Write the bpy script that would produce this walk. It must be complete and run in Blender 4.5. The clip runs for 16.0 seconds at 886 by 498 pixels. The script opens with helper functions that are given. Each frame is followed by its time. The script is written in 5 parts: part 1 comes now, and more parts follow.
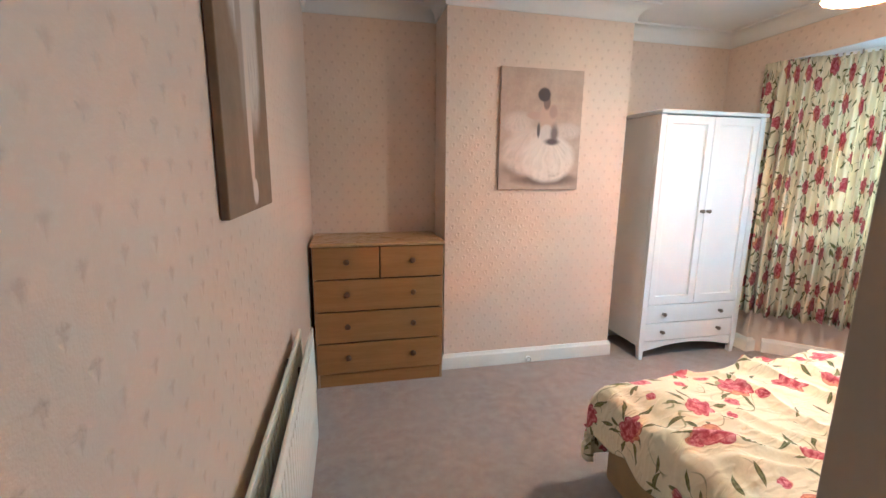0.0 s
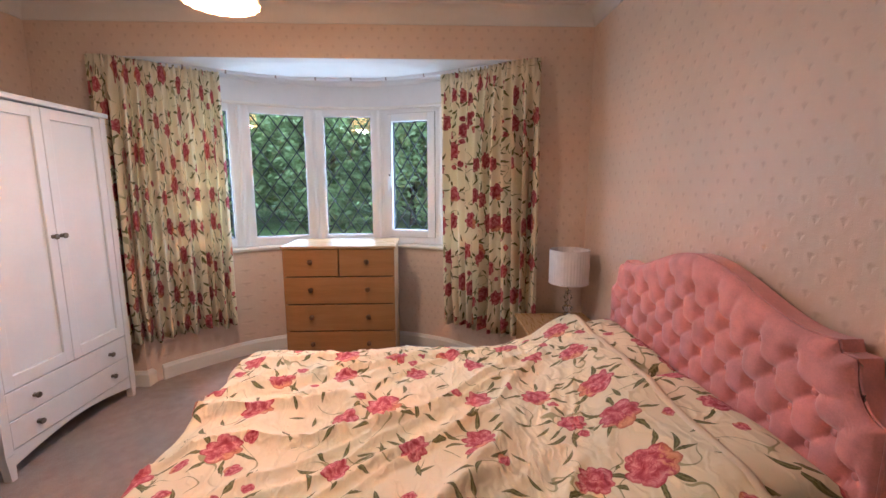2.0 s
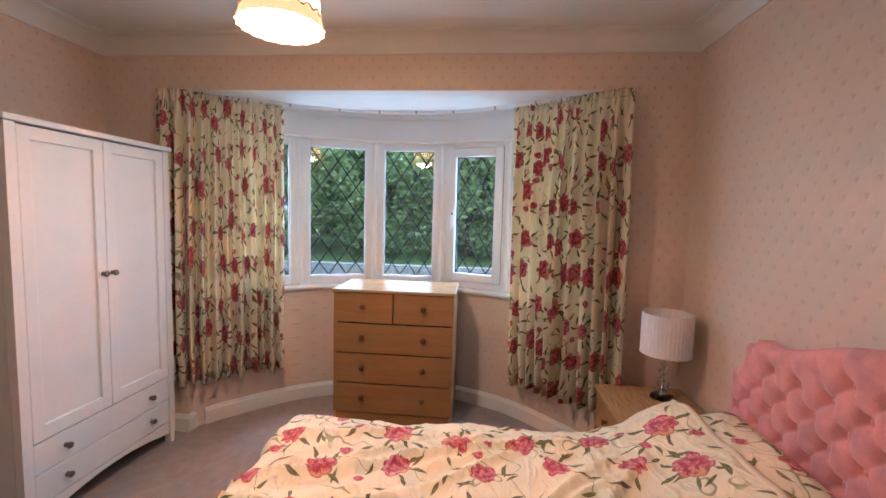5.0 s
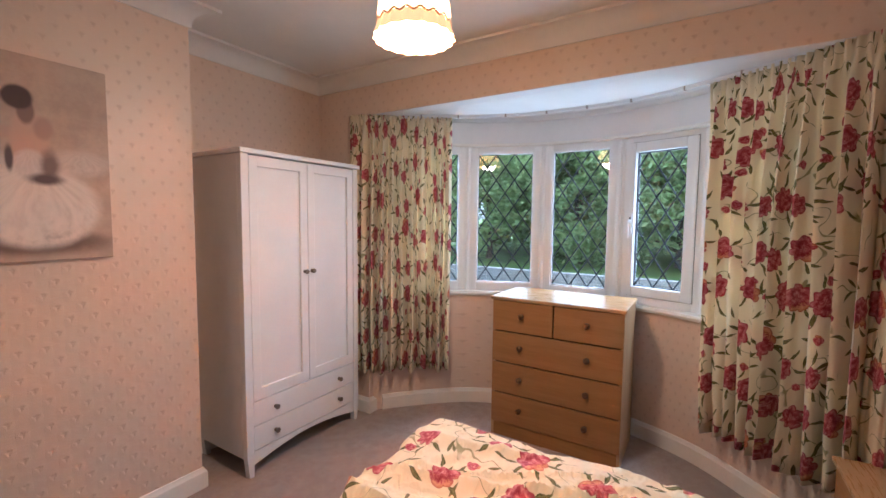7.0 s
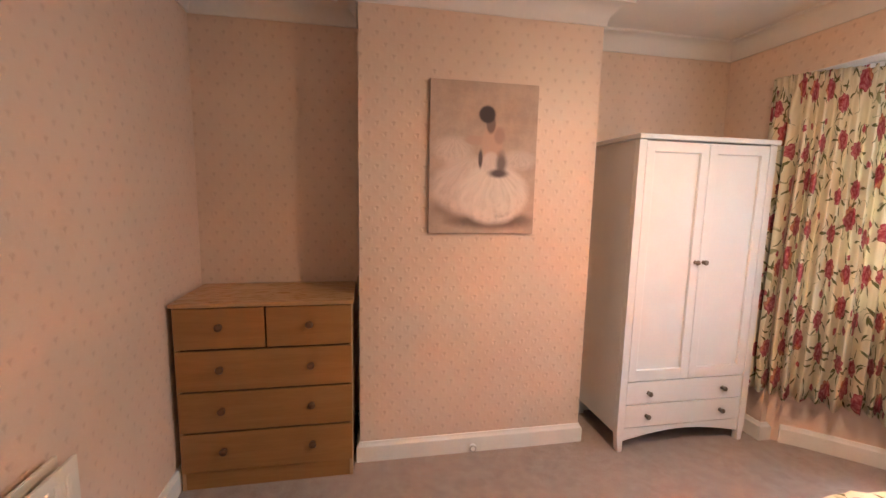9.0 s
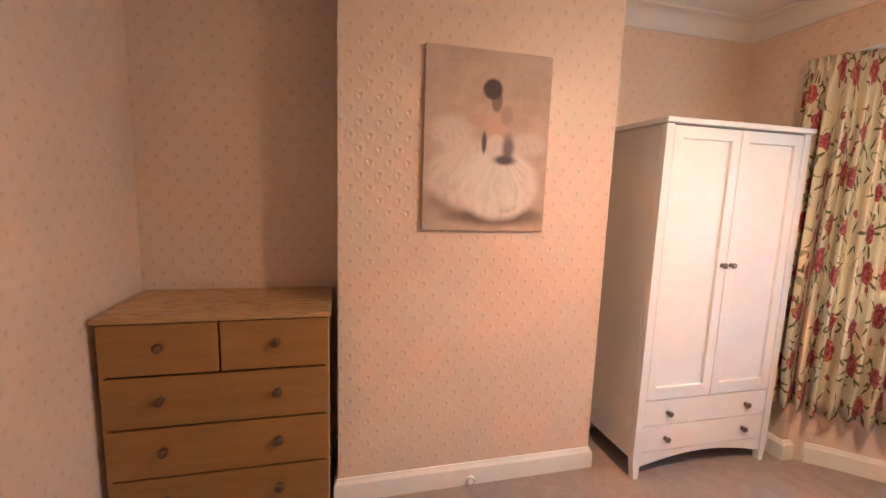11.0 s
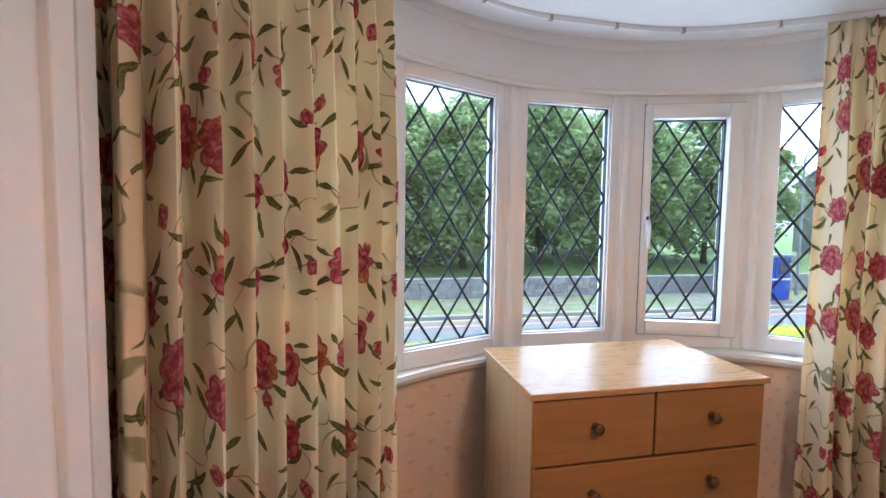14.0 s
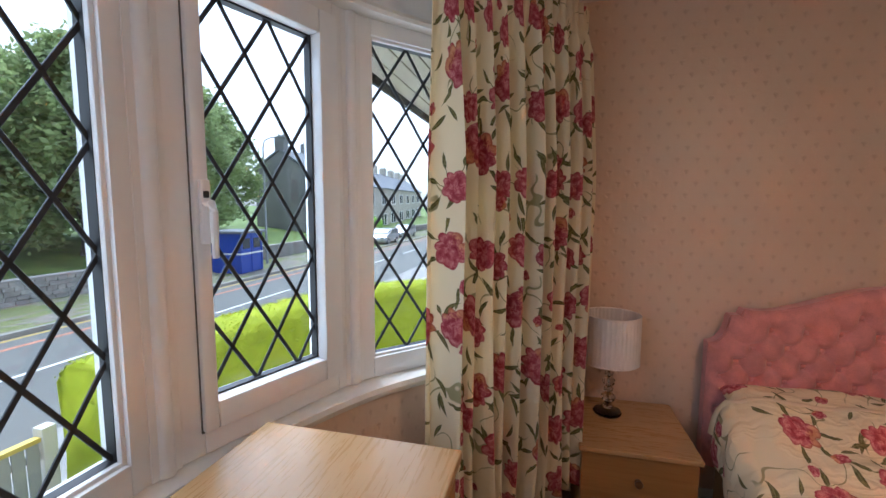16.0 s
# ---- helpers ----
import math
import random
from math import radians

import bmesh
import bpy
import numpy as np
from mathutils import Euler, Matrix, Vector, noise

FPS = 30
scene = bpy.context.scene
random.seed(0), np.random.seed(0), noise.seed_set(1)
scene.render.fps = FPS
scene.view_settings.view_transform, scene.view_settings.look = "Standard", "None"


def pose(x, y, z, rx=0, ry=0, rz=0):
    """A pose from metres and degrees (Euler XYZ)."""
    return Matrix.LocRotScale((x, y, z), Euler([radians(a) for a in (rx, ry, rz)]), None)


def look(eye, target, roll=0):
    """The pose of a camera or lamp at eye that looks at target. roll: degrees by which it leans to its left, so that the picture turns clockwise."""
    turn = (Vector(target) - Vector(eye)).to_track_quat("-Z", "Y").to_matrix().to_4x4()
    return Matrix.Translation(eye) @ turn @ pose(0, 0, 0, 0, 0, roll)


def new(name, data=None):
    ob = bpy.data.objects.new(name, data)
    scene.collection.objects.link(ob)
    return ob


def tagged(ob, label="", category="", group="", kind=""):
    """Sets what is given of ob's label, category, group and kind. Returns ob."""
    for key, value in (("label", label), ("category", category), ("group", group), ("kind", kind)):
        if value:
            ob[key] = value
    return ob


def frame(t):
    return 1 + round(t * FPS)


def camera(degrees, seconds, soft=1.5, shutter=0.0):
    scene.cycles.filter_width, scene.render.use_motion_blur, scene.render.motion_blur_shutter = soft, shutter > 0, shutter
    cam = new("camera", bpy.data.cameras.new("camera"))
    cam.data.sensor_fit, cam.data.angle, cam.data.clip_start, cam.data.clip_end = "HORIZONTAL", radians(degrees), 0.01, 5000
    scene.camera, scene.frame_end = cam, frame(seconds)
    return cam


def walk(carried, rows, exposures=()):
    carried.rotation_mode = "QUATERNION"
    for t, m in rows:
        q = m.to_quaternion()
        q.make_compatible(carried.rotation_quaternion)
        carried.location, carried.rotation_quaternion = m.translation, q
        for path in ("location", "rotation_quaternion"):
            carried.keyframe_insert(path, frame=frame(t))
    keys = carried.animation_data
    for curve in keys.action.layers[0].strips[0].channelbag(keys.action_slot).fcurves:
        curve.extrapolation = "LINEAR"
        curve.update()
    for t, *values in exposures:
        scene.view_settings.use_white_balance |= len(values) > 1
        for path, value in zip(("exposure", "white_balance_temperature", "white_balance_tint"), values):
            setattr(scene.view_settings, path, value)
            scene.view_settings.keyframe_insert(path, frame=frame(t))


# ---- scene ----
cam = camera(93.3, 16.0)
PATH = [
    (0, (0.86, 1.135, 1.453), (1.288, 3.054, 1.086), 0.6),
    (0.5, (0.901, 1.432, 1.47), (1.766, 3.205, 1.142), 1.0),
    (1, (1.003, 1.641, 1.473), (2.49, 2.931, 1.121), 0.6),
    (1.5, (1.086, 1.763, 1.464), (3.002, 2.181, 1.072), -0.4),
    (2, (1.102, 1.755, 1.446), (3.078, 1.681, 1.146), -0.1),
    (2.5, (1.129, 1.721, 1.444), (3.104, 1.59, 1.156), 0.1),
    (3, (1.122, 1.734, 1.486), (3.114, 1.676, 1.31), 0.8),
    (3.5, (1.128, 1.737, 1.499), (3.123, 1.68, 1.373), 1.3),
    (4, (1.211, 1.797, 1.515), (3.205, 1.81, 1.371), 1.7),
    (4.2, (1.272, 1.826, 1.526), (3.265, 1.894, 1.377), 1.8),
    (6.3, (1.586, 1.857, 1.53), (3.528, 2.298, 1.342), -0.6),
    (6.5, (1.6, 1.799, 1.53), (3.505, 2.379, 1.353), -0.3),
    (7, (1.656, 1.647, 1.519), (3.352, 2.698, 1.375), 0.6),
    (7.5, (1.659, 1.609, 1.546), (2.978, 3.107, 1.413), 1.0),
    (8, (1.627, 1.592, 1.562), (2.497, 3.388, 1.43), 0.8),
    (8.5, (1.563, 1.638, 1.548), (2.058, 3.568, 1.384), 0.8),
    (8.7, (1.546, 1.656, 1.548), (1.925, 3.609, 1.347), 0.8),
    (10.8, (1.509, 1.982, 1.473), (1.869, 3.898, 1.024), 2.2),
    (11, (1.509, 2.064, 1.511), (1.993, 3.985, 1.236), 1.9),
    (11.5, (1.576, 2.372, 1.49), (2.473, 4.156, 1.393), 2.0),
    (12, (1.743, 2.735, 1.495), (3.089, 4.21, 1.398), 2.7),
    (12.5, (1.985, 3.095, 1.495), (3.75, 4.032, 1.412), 1.3),
    (13, (2.327, 3.265, 1.48), (4.287, 3.65, 1.386), 2.1),
    (13.5, (2.715, 3.343, 1.49), (4.712, 3.352, 1.386), 1.1),
    (14, (3.141, 3.392, 1.501), (5.095, 2.987, 1.378), 0.8),
    (14.5, (3.546, 3.298, 1.506), (5.352, 2.449, 1.364), 1.3),
    (15, (3.841, 3.157, 1.526), (5.324, 1.827, 1.347), 1.0),
    (15.5, (4.041, 3.001, 1.52), (5.049, 1.284, 1.329), -0.4),
    (16, (4.12, 2.846, 1.513), (4.598, 0.915, 1.313), 0.3),
]
EXPOSURES = [(0.0, 3.28, 3980, -9), (0.5, 2.95, 4500, 5), (1.0, 2.62, 4550, 9), (1.5, 2.52, 4500, 9), (2.2, 2.45, 4620, 9), (4.0, 2.32, 4620, 9), (6.5, 2.35, 4550, 9), (7.5, 2.42, 4780, 9), (8.7, 2.8, 5200, 10),
             (11.0, 3.05, 5250, 11), (11.5, 2.97, 5180, 11), (12.5, 2.4, 5130, 10), (13.5, 2.25, 5000, 10), (14.5, 1.97, 4700, 10), (15.2, 1.57, 4850, 11), (16.0, 1.45, 5150, 12)]
walk(cam, [(t, look(eye, target, roll)) for t, eye, target, roll in PATH], EXPOSURES)

# ---- light ----
world = bpy.data.worlds.new("world")
scene.world = world
world.use_nodes = True
wt = world.node_tree
sky = wt.nodes.new("ShaderNodeTexSky")
sky.sky_type, sky.sun_disc = "NISHITA", False
sky.sun_elevation, sky.sun_rotation = radians(66), radians(120)
sky.dust_density, sky.air_density, sky.ozone_density = 2.5, 1.0, 0.6
grey = wt.nodes.new("ShaderNodeHueSaturation")
grey.inputs["Saturation"].default_value = 0.3
wt.links.new(sky.outputs[0], grey.inputs["Color"])
wt.links.new(grey.outputs[0], wt.nodes["Background"].inputs[0])
wt.nodes["Background"].inputs[1].default_value = 0.15
sun = new("sun", bpy.data.lights.new("sun", "SUN"))
sun.data.energy, sun.data.angle, sun.data.color = 1.2, radians(30), (1, 0.98, 0.95)
sun.matrix_world = look((11, -7, 30), (0, 0, 0))
DAYLIGHT = 0.85
LAMP = (2.945, 2.58, 2.175)
bulb = new("bulb", bpy.data.lights.new("bulb", "POINT"))
bulb.data.energy, bulb.data.color, bulb.data.shadow_soft_size = 9.5, (1, 0.74, 0.47), 0.1
bulb.location = (LAMP[0], LAMP[1], LAMP[2] + 0.05)

# ---- materials ----
class Net:
    """Short notation for shader nodes."""

    def __init__(self, name):
        self.mat = bpy.data.materials.new(name)
        self.mat.use_nodes = True
        self.tree = self.mat.node_tree
        self.bsdf = self.tree.nodes["Principled BSDF"]

    def node(self, kind, **sets):
        n = self.tree.nodes.new("ShaderNode" + kind)
        for key, value in sets.items():
            setattr(n, key, value)
        return n

    def plug(self, socket, value):
        if isinstance(value, bpy.types.NodeSocket):
            self.tree.links.new(value, socket)
        elif value is not None:
            if socket.type == "RGBA" and len(value) == 3:
                value = (*value, 1)
            socket.default_value = value

    def m(self, op, a, b=None, c=None, clamp=False):
        n = self.node("Math", operation=op, use_clamp=clamp)
        for s, v in zip(n.inputs, (a, b, c)):
            self.plug(s, v)
        return n.outputs[0]

    def mix(self, fac, a, b, kind="MIX"):
        n = self.node("Mix", data_type="RGBA", blend_type=kind)
        self.plug(n.inputs[0], fac), self.plug(n.inputs[6], a), self.plug(n.inputs[7], b)
        return n.outputs[2]

    def noise(self, vec, scale, detail=3, rough=0.55, distort=0.0):
        n = self.node("TexNoise")
        self.plug(n.inputs["Vector"], vec)
        for key, v in (("Scale", scale), ("Detail", detail), ("Roughness", rough), ("Distortion", distort)):
            n.inputs[key].default_value = v
        return n.outputs["Fac"]

    def step(self, v, lo, hi, a=0.0, b=1.0):
        n = self.node("MapRange", interpolation_type="SMOOTHSTEP")
        for s, x in zip(n.inputs, (v, lo, hi, a, b)):
            self.plug(s, x)
        return n.outputs[0]

    def coord(self, which="Object"):
        return self.node("TexCoord").outputs[which]

    def where(self):
        return self.node("NewGeometry").outputs["Position"]

    def split(self, vec):
        n = self.node("SeparateXYZ")
        self.plug(n.inputs[0], vec)
        return n.outputs

    def join(self, x, y, z=0.0):
        n = self.node("CombineXYZ")
        for s, v in zip(n.inputs, (x, y, z)):
            self.plug(s, v)
        return n.outputs[0]

    def scaled(self, vec, by):
        n = self.node("VectorMath", operation="MULTIPLY")
        self.plug(n.inputs[0], vec)
        n.inputs[1].default_value = by
        return n.outputs[0]

    def bump(self, height, strength=0.3, distance=0.002):
        n = self.node("Bump")
        n.inputs["Strength"].default_value, n.inputs["Distance"].default_value = strength, distance
        self.plug(n.inputs["Height"], height)
        self.plug(self.bsdf.inputs["Normal"], n.outputs[0])

    def done(self, color, rough=0.6, metal=0.0, **more):
        self.plug(self.bsdf.inputs["Base Color"], color)
        self.plug(self.bsdf.inputs["Roughness"], rough)
        self.plug(self.bsdf.inputs["Metallic"], metal)
        for key, v in more.items():
            self.plug(self.bsdf.inputs[key.replace("_", " ")], v)
        return self.mat


def plain(name, color, rough=0.6, metal=0.0, vary=0.12, scale=8.0, bump=0.1, **more):
    """Paint, plastic or metal with soft blotches and fine grain."""
    k = Net(name)
    p = k.coord()
    n = k.m("MULTIPLY_ADD", k.noise(p, scale), 0.7, k.m("MULTIPLY", k.noise(p, scale * 14, 2), 0.3))
    c = k.mix(k.step(n, 0.3, 0.7), tuple(x * (1 - vary) for x in color), tuple(min(1, x * (1 + vary)) for x in color))
    if bump:
        k.bump(k.noise(p, scale * 25, 2), bump, 0.001)
    return k.done(c, k.step(n, 0.2, 0.8, rough * 0.9, min(1, rough * 1.1)), metal, **more)


def wallpaper():
    """Cream vinyl paper with a half-drop of small shell motifs and faint lattice lines."""
    k = Net("wallpaper")
    x, y, z = k.split(k.where())
    u, a, b = k.m("ADD", x, y), 0.086, 0.112
    col = k.m("FLOOR", k.m("DIVIDE", u, a / 2))
    fu = k.m("SUBTRACT", k.m("FRACT", k.m("DIVIDE", u, a / 2)), 0.5)
    odd = k.m("MULTIPLY", k.m("MODULO", k.m("ABSOLUTE", col), 2.0), 0.5)
    fv = k.m("SUBTRACT", k.m("FRACT", k.m("ADD", k.m("DIVIDE", z, b), odd)), 0.5)
    du, dv = k.m("MULTIPLY", fu, a / 2), k.m("MULTIPLY", fv, b)
    # a shell: a wedge that opens upwards, rounded on top
    wide = k.m("MULTIPLY_ADD", dv, 0.6, 0.0075)
    wedge = k.m("SUBTRACT", wide, k.m("ABSOLUTE", du))
    top = k.m("SUBTRACT", 0.0155, k.m("SQRT", k.m("ADD", k.m("MULTIPLY", du, du), k.m("MULTIPLY", dv, dv))))
    shape = k.m("MINIMUM", wedge, top)
    motif = k.step(k.m("ADD", shape, k.m("MULTIPLY_ADD", k.noise(k.where(), 130, 2), 0.01, -0.005)), -0.004, 0.009)
    # a faint cushion round each motif, broken by fine wavy ridges
    r2 = k.m("ADD", k.m("MULTIPLY", du, du), k.m("MULTIPLY", k.m("MULTIPLY", dv, dv), 0.55))
    cushion = k.step(k.m("SQRT", r2), 0.006, 0.03, 1.0, 0.0)
    blotch = k.noise(k.where(), 1.3, 3)
    patch = k.step(k.noise(k.where(), 9, 2), 0.3, 0.65, 0.5, 1.0)
    grain = k.noise(k.where(), 260, 2)
    vein = k.noise(k.scaled(k.where(), (1, 1, 2.2)), 55, 3)
    base = k.mix(k.step(blotch, 0.3, 0.7), (0.7, 0.54, 0.42), (0.76, 0.6, 0.475))
    base = k.mix(k.m("MULTIPLY", k.step(vein, 0.5, 0.68), 0.14), base, (0.82, 0.7, 0.6))
    base = k.mix(k.m("MULTIPLY", k.m("MULTIPLY", motif, patch), 0.32), base, (0.44, 0.29, 0.21))
    height = k.m("SUBTRACT", k.m("MULTIPLY", cushion, 0.5), k.m("MULTIPLY", motif, 1.0))
    k.bump(k.m("ADD", height, k.m("ADD", k.m("MULTIPLY", vein, 0.3), k.m("MULTIPLY", grain, 0.3))), 0.85, 0.0022)
    return k.done(base, k.step(grain, 0.3, 0.7, 0.3, 0.44), Specular_IOR_Level=0.5)


def carpet():
    k = Net("carpet")
    p = k.where()
    big, mid, fine = k.noise(p, 1.6, 3), k.noise(p, 14, 4, 0.7), k.noise(p, 330, 2)
    c = k.mix(k.step(mid, 0.3, 0.7), (0.33, 0.265, 0.225), (0.43, 0.355, 0.31))
    c = k.mix(k.m("MULTIPLY", k.step(big, 0.35, 0.7), 0.35), c, (0.47, 0.39, 0.345))
    c = k.mix(k.step(fine, 0.35, 0.7, 0.0, 0.45), c, (0.22, 0.17, 0.14))
    k.bump(k.m("ADD", fine, k.m("MULTIPLY", mid, 1.5)), 0.8, 0.006)
    return k.done(c, 0.95, Sheen_Weight=0.25, Specular_IOR_Level=0.1)


def wood(name, dark, light, axis=0, rough=0.42, fine=1.0):
    """Straight-grained wood; axis: along which the grain runs."""
    k = Net(name)
    stretch = [16.0, 16.0, 16.0]
    stretch[axis] = 1.1
    p = k.scaled(k.coord(), stretch)
    flow = k.noise(p, 1.2, 4, 0.6, 0.6)
    pores = k.noise(k.scaled(k.coord(), [s * 7 for s in stretch]), 1.4, 3)
    ring = k.m("FRACT", k.m("MULTIPLY", flow, 5.0))
    t = k.m("ADD", k.m("MULTIPLY", k.step(flow, 0.3, 0.7), 0.55), k.m("MULTIPLY", k.step(pores, 0.3, 0.7), 0.3))
    t = k.m("ADD", t, k.m("MULTIPLY", ring, 0.15))
    k.bump(pores, 0.12, 0.0006)
    return k.done(k.mix(t, dark, light), k.step(pores, 0.3, 0.7, rough * 0.85, rough * 1.15))


def cells(k, uv, size, random, shift=0.0):
    """Voronoi cells of a given size: metres from the nearest cell's middle (along u and v) and three random numbers for it."""
    v = k.node("TexVoronoi", voronoi_dimensions="2D", feature="F1")
    moved = k.node("VectorMath", operation="ADD")
    k.plug(moved.inputs[0], uv)
    moved.inputs[1].default_value = (shift, shift * 0.7, 0)
    k.plug(v.inputs["Vector"], moved.outputs[0])
    v.inputs["Scale"].default_value, v.inputs["Randomness"].default_value = 1 / size, random
    away = k.node("VectorMath", operation="SUBTRACT")
    k.plug(away.inputs[0], moved.outputs[0]), k.plug(away.inputs[1], v.outputs["Position"])
    x, y, _ = k.split(away.outputs[0])
    r, g, b = k.split(v.outputs["Color"])
    return x, y, r, g, b


def floral(name, ground, through_light=0.0, spread=0.225, flower=0.06, crumple=0.0, deep=1.0):
    """Cotton print: peonies, buds, leaves on thin stems. UV in metres."""
    k = Net(name)
    uv = k.coord("UV")
    warp = k.node("TexNoise", noise_dimensions="2D")
    k.plug(warp.inputs["Vector"], uv)
    warp.inputs["Scale"].default_value = 21
    shift = k.node("VectorMath", operation="MULTIPLY_ADD")
    k.plug(shift.inputs[0], warp.outputs["Color"])
    shift.inputs[1].default_value, shift.inputs[2].default_value = (0.022, 0.022, 0), (-0.011, -0.011, 0)
    wob = k.node("VectorMath", operation="ADD")
    k.plug(wob.inputs[0], uv), k.plug(wob.inputs[1], shift.outputs[0])
    soft = wob.outputs[0]

    def bloom(size, random, radius, petals, offset, keep):
        x, y, r, g, b = cells(k, soft, size, random, offset)
        d = k.m("SQRT", k.m("ADD", k.m("MULTIPLY", x, x), k.m("MULTIPLY", y, y)))
        ang = k.m("ARCTAN2", y, x)
        turn = k.m("MULTIPLY", r, 6.28)
        lobes = k.m("ABSOLUTE", k.m("SINE", k.m("ADD", k.m("MULTIPLY_ADD", ang, petals / 2, turn), k.m("MULTIPLY", k.m("SINE", k.m("MULTIPLY_ADD", ang, 2.0, turn)), 0.7))))
        rad = k.m("MULTIPLY", k.m("MULTIPLY_ADD", lobes, 0.22, 0.8), radius)
        rad = k.m("MULTIPLY", rad, k.m("MULTIPLY_ADD", g, 0.4, 0.75))
        mask = k.step(k.m("SUBTRACT", rad, d), -0.0012, 0.0022)
        if keep < 1:
            mask = k.m("MULTIPLY", mask, k.m("LESS_THAN", b, keep))
        q = k.m("DIVIDE", d, rad)
        # petals within petals: bands across the radius, bent by the angle
        band = k.m("SINE", k.m("ADD", k.m("MULTIPLY", q, 9.5), k.m("MULTIPLY", k.m("SINE", k.m("MULTIPLY_ADD", ang, 3.0, turn)), 1.4)))
        streak = k.noise(k.join(k.m("MULTIPLY", x, 34.0), k.m("MULTIPLY", y, 34.0), k.m("MULTIPLY", r, 9.0)), 1.6, 4, 0.7, 1.2)
        t = k.m("ADD", k.m("MULTIPLY", band, 0.12), k.m("MULTIPLY_ADD", streak, 1.15, -0.1))
        col = k.mix(k.step(t, 0.1, 0.62), (0.33 * deep, 0.03 * deep, 0.05 * deep), (0.6 * deep, 0.14 * deep, 0.17 * deep))
        col = k.mix(k.step(t, 0.42, 0.8, 0.0, 0.9), col, (0.82 * deep, 0.42 * deep, 0.4 * deep))
        side = k.m("ADD", k.m("DIVIDE", k.m("ADD", k.m("MULTIPLY", x, k.m("COSINE", turn)), k.m("MULTIPLY", y, k.m("SINE", turn))), radius), k.m("MULTIPLY_ADD", streak, 1.6, -0.9))
        col = k.mix(k.m("MULTIPLY", k.step(side, 0.25, 0.7), k.m("MULTIPLY", k.m("GREATER_THAN", g, 0.45), 0.5)), col, (0.82, 0.5, 0.16))
        col = k.mix(k.step(q, 0.82, 1.0, 0.0, 0.55), col, (0.33, 0.03, 0.045))
        return mask, col

    c = k.mix(k.step(k.noise(uv, 3, 2), 0.3, 0.7), tuple(v * 0.95 for v in ground), ground)
    line = k.m("ABSOLUTE", k.m("SUBTRACT", k.noise(uv, 6.5, 1, 0.4), 0.5))
    thin = k.m("MULTIPLY", k.step(line, 0.004, 0.009, 1.0, 0.0), k.step(k.noise(uv, 5.0, 1), 0.48, 0.54))
    c = k.mix(k.m("MULTIPLY", thin, 0.75), c, (0.27, 0.26, 0.09))
    for size, half, slim, offset, keep in ((0.1, 0.034, 0.008, 3.1, 0.42), (0.13, 0.044, 0.0098, 8.7, 0.55)):
        x, y, r, g, b = cells(k, uv, size, 0.85, offset)
        a = k.m("MULTIPLY", r, 6.28)
        ca, sa = k.m("COSINE", a), k.m("SINE", a)
        along = k.m("ADD", k.m("MULTIPLY", x, ca), k.m("MULTIPLY", y, sa))
        across = k.m("SUBTRACT", k.m("MULTIPLY", y, ca), k.m("MULTIPLY", x, sa))
        across = k.m("ADD", across, k.m("MULTIPLY", k.m("MULTIPLY", along, along), k.m("MULTIPLY_ADD", g, 16.0, -8.0)))
        q = k.m("DIVIDE", along, half)
        taper = k.m("MULTIPLY", k.m("SUBTRACT", 1.0, k.m("MULTIPLY", q, q)), k.m("MULTIPLY_ADD", q, 0.35, 0.85))
        edge = k.m("SUBTRACT", k.m("MULTIPLY", taper, slim), k.m("ABSOLUTE", across))
        mask = k.m("MULTIPLY", k.step(edge, -0.0005, 0.0015), k.m("LESS_THAN", b, keep))
        green = k.mix(k.step(k.noise(uv, 110, 2), 0.3, 0.7), (0.11, 0.105, 0.032), (0.24, 0.22, 0.09))
        green = k.mix(k.step(k.m("ABSOLUTE", across), 0.0006, 0.0016, 0.5, 0.0), green, (0.36, 0.36, 0.17))
        c = k.mix(mask, c, green)
    # sprays of slim leaves that spring from behind each large bloom
    x, y, r, g, b = cells(k, soft, spread, 0.6, 1.7)
    d, n = k.m("SQRT", k.m("ADD", k.m("MULTIPLY", x, x), k.m("MULTIPLY", y, y))), 7
    sector = k.m("MULTIPLY", k.m("ADD", k.m("ARCTAN2", y, x), k.m("MULTIPLY_ADD", r, 6.28, 6.2832)), n / (2 * math.pi))
    number = k.m("MODULO", k.m("FLOOR", sector), float(n))
    pick = k.node("TexWhiteNoise", noise_dimensions="2D")
    k.plug(pick.inputs["Vector"], k.join(number, k.m("FLOOR", k.m("MULTIPLY", g, 1000.0))))
    p1, p2, p3 = k.split(pick.outputs["Color"])
    off = k.m("MULTIPLY", k.m("ADD", k.m("SUBTRACT", k.m("FRACT", sector), 0.5), k.m("MULTIPLY_ADD", p2, 0.3, -0.15)), 2 * math.pi / n)
    along = k.m("SUBTRACT", k.m("MULTIPLY", d, k.m("COSINE", off)), flower * 1.5)
    across = k.m("ADD", k.m("MULTIPLY", d, k.m("SINE", off)), k.m("MULTIPLY", k.m("MULTIPLY", along, along), k.m("MULTIPLY_ADD", p3, 14.0, -7.0)))
    q = k.m("DIVIDE", along, k.m("MULTIPLY_ADD", p2, flower * 0.25, flower * 0.5))
    taper = k.m("MULTIPLY", k.m("SUBTRACT", 1.0, k.m("MULTIPLY", q, q)), k.m("MULTIPLY_ADD", q, -0.3, 0.85))
    mask = k.m("MULTIPLY", k.step(k.m("SUBTRACT", k.m("MULTIPLY", taper, 0.0092), k.m("ABSOLUTE", across)), -0.0005, 0.0015), k.m("LESS_THAN", p1, 0.62))
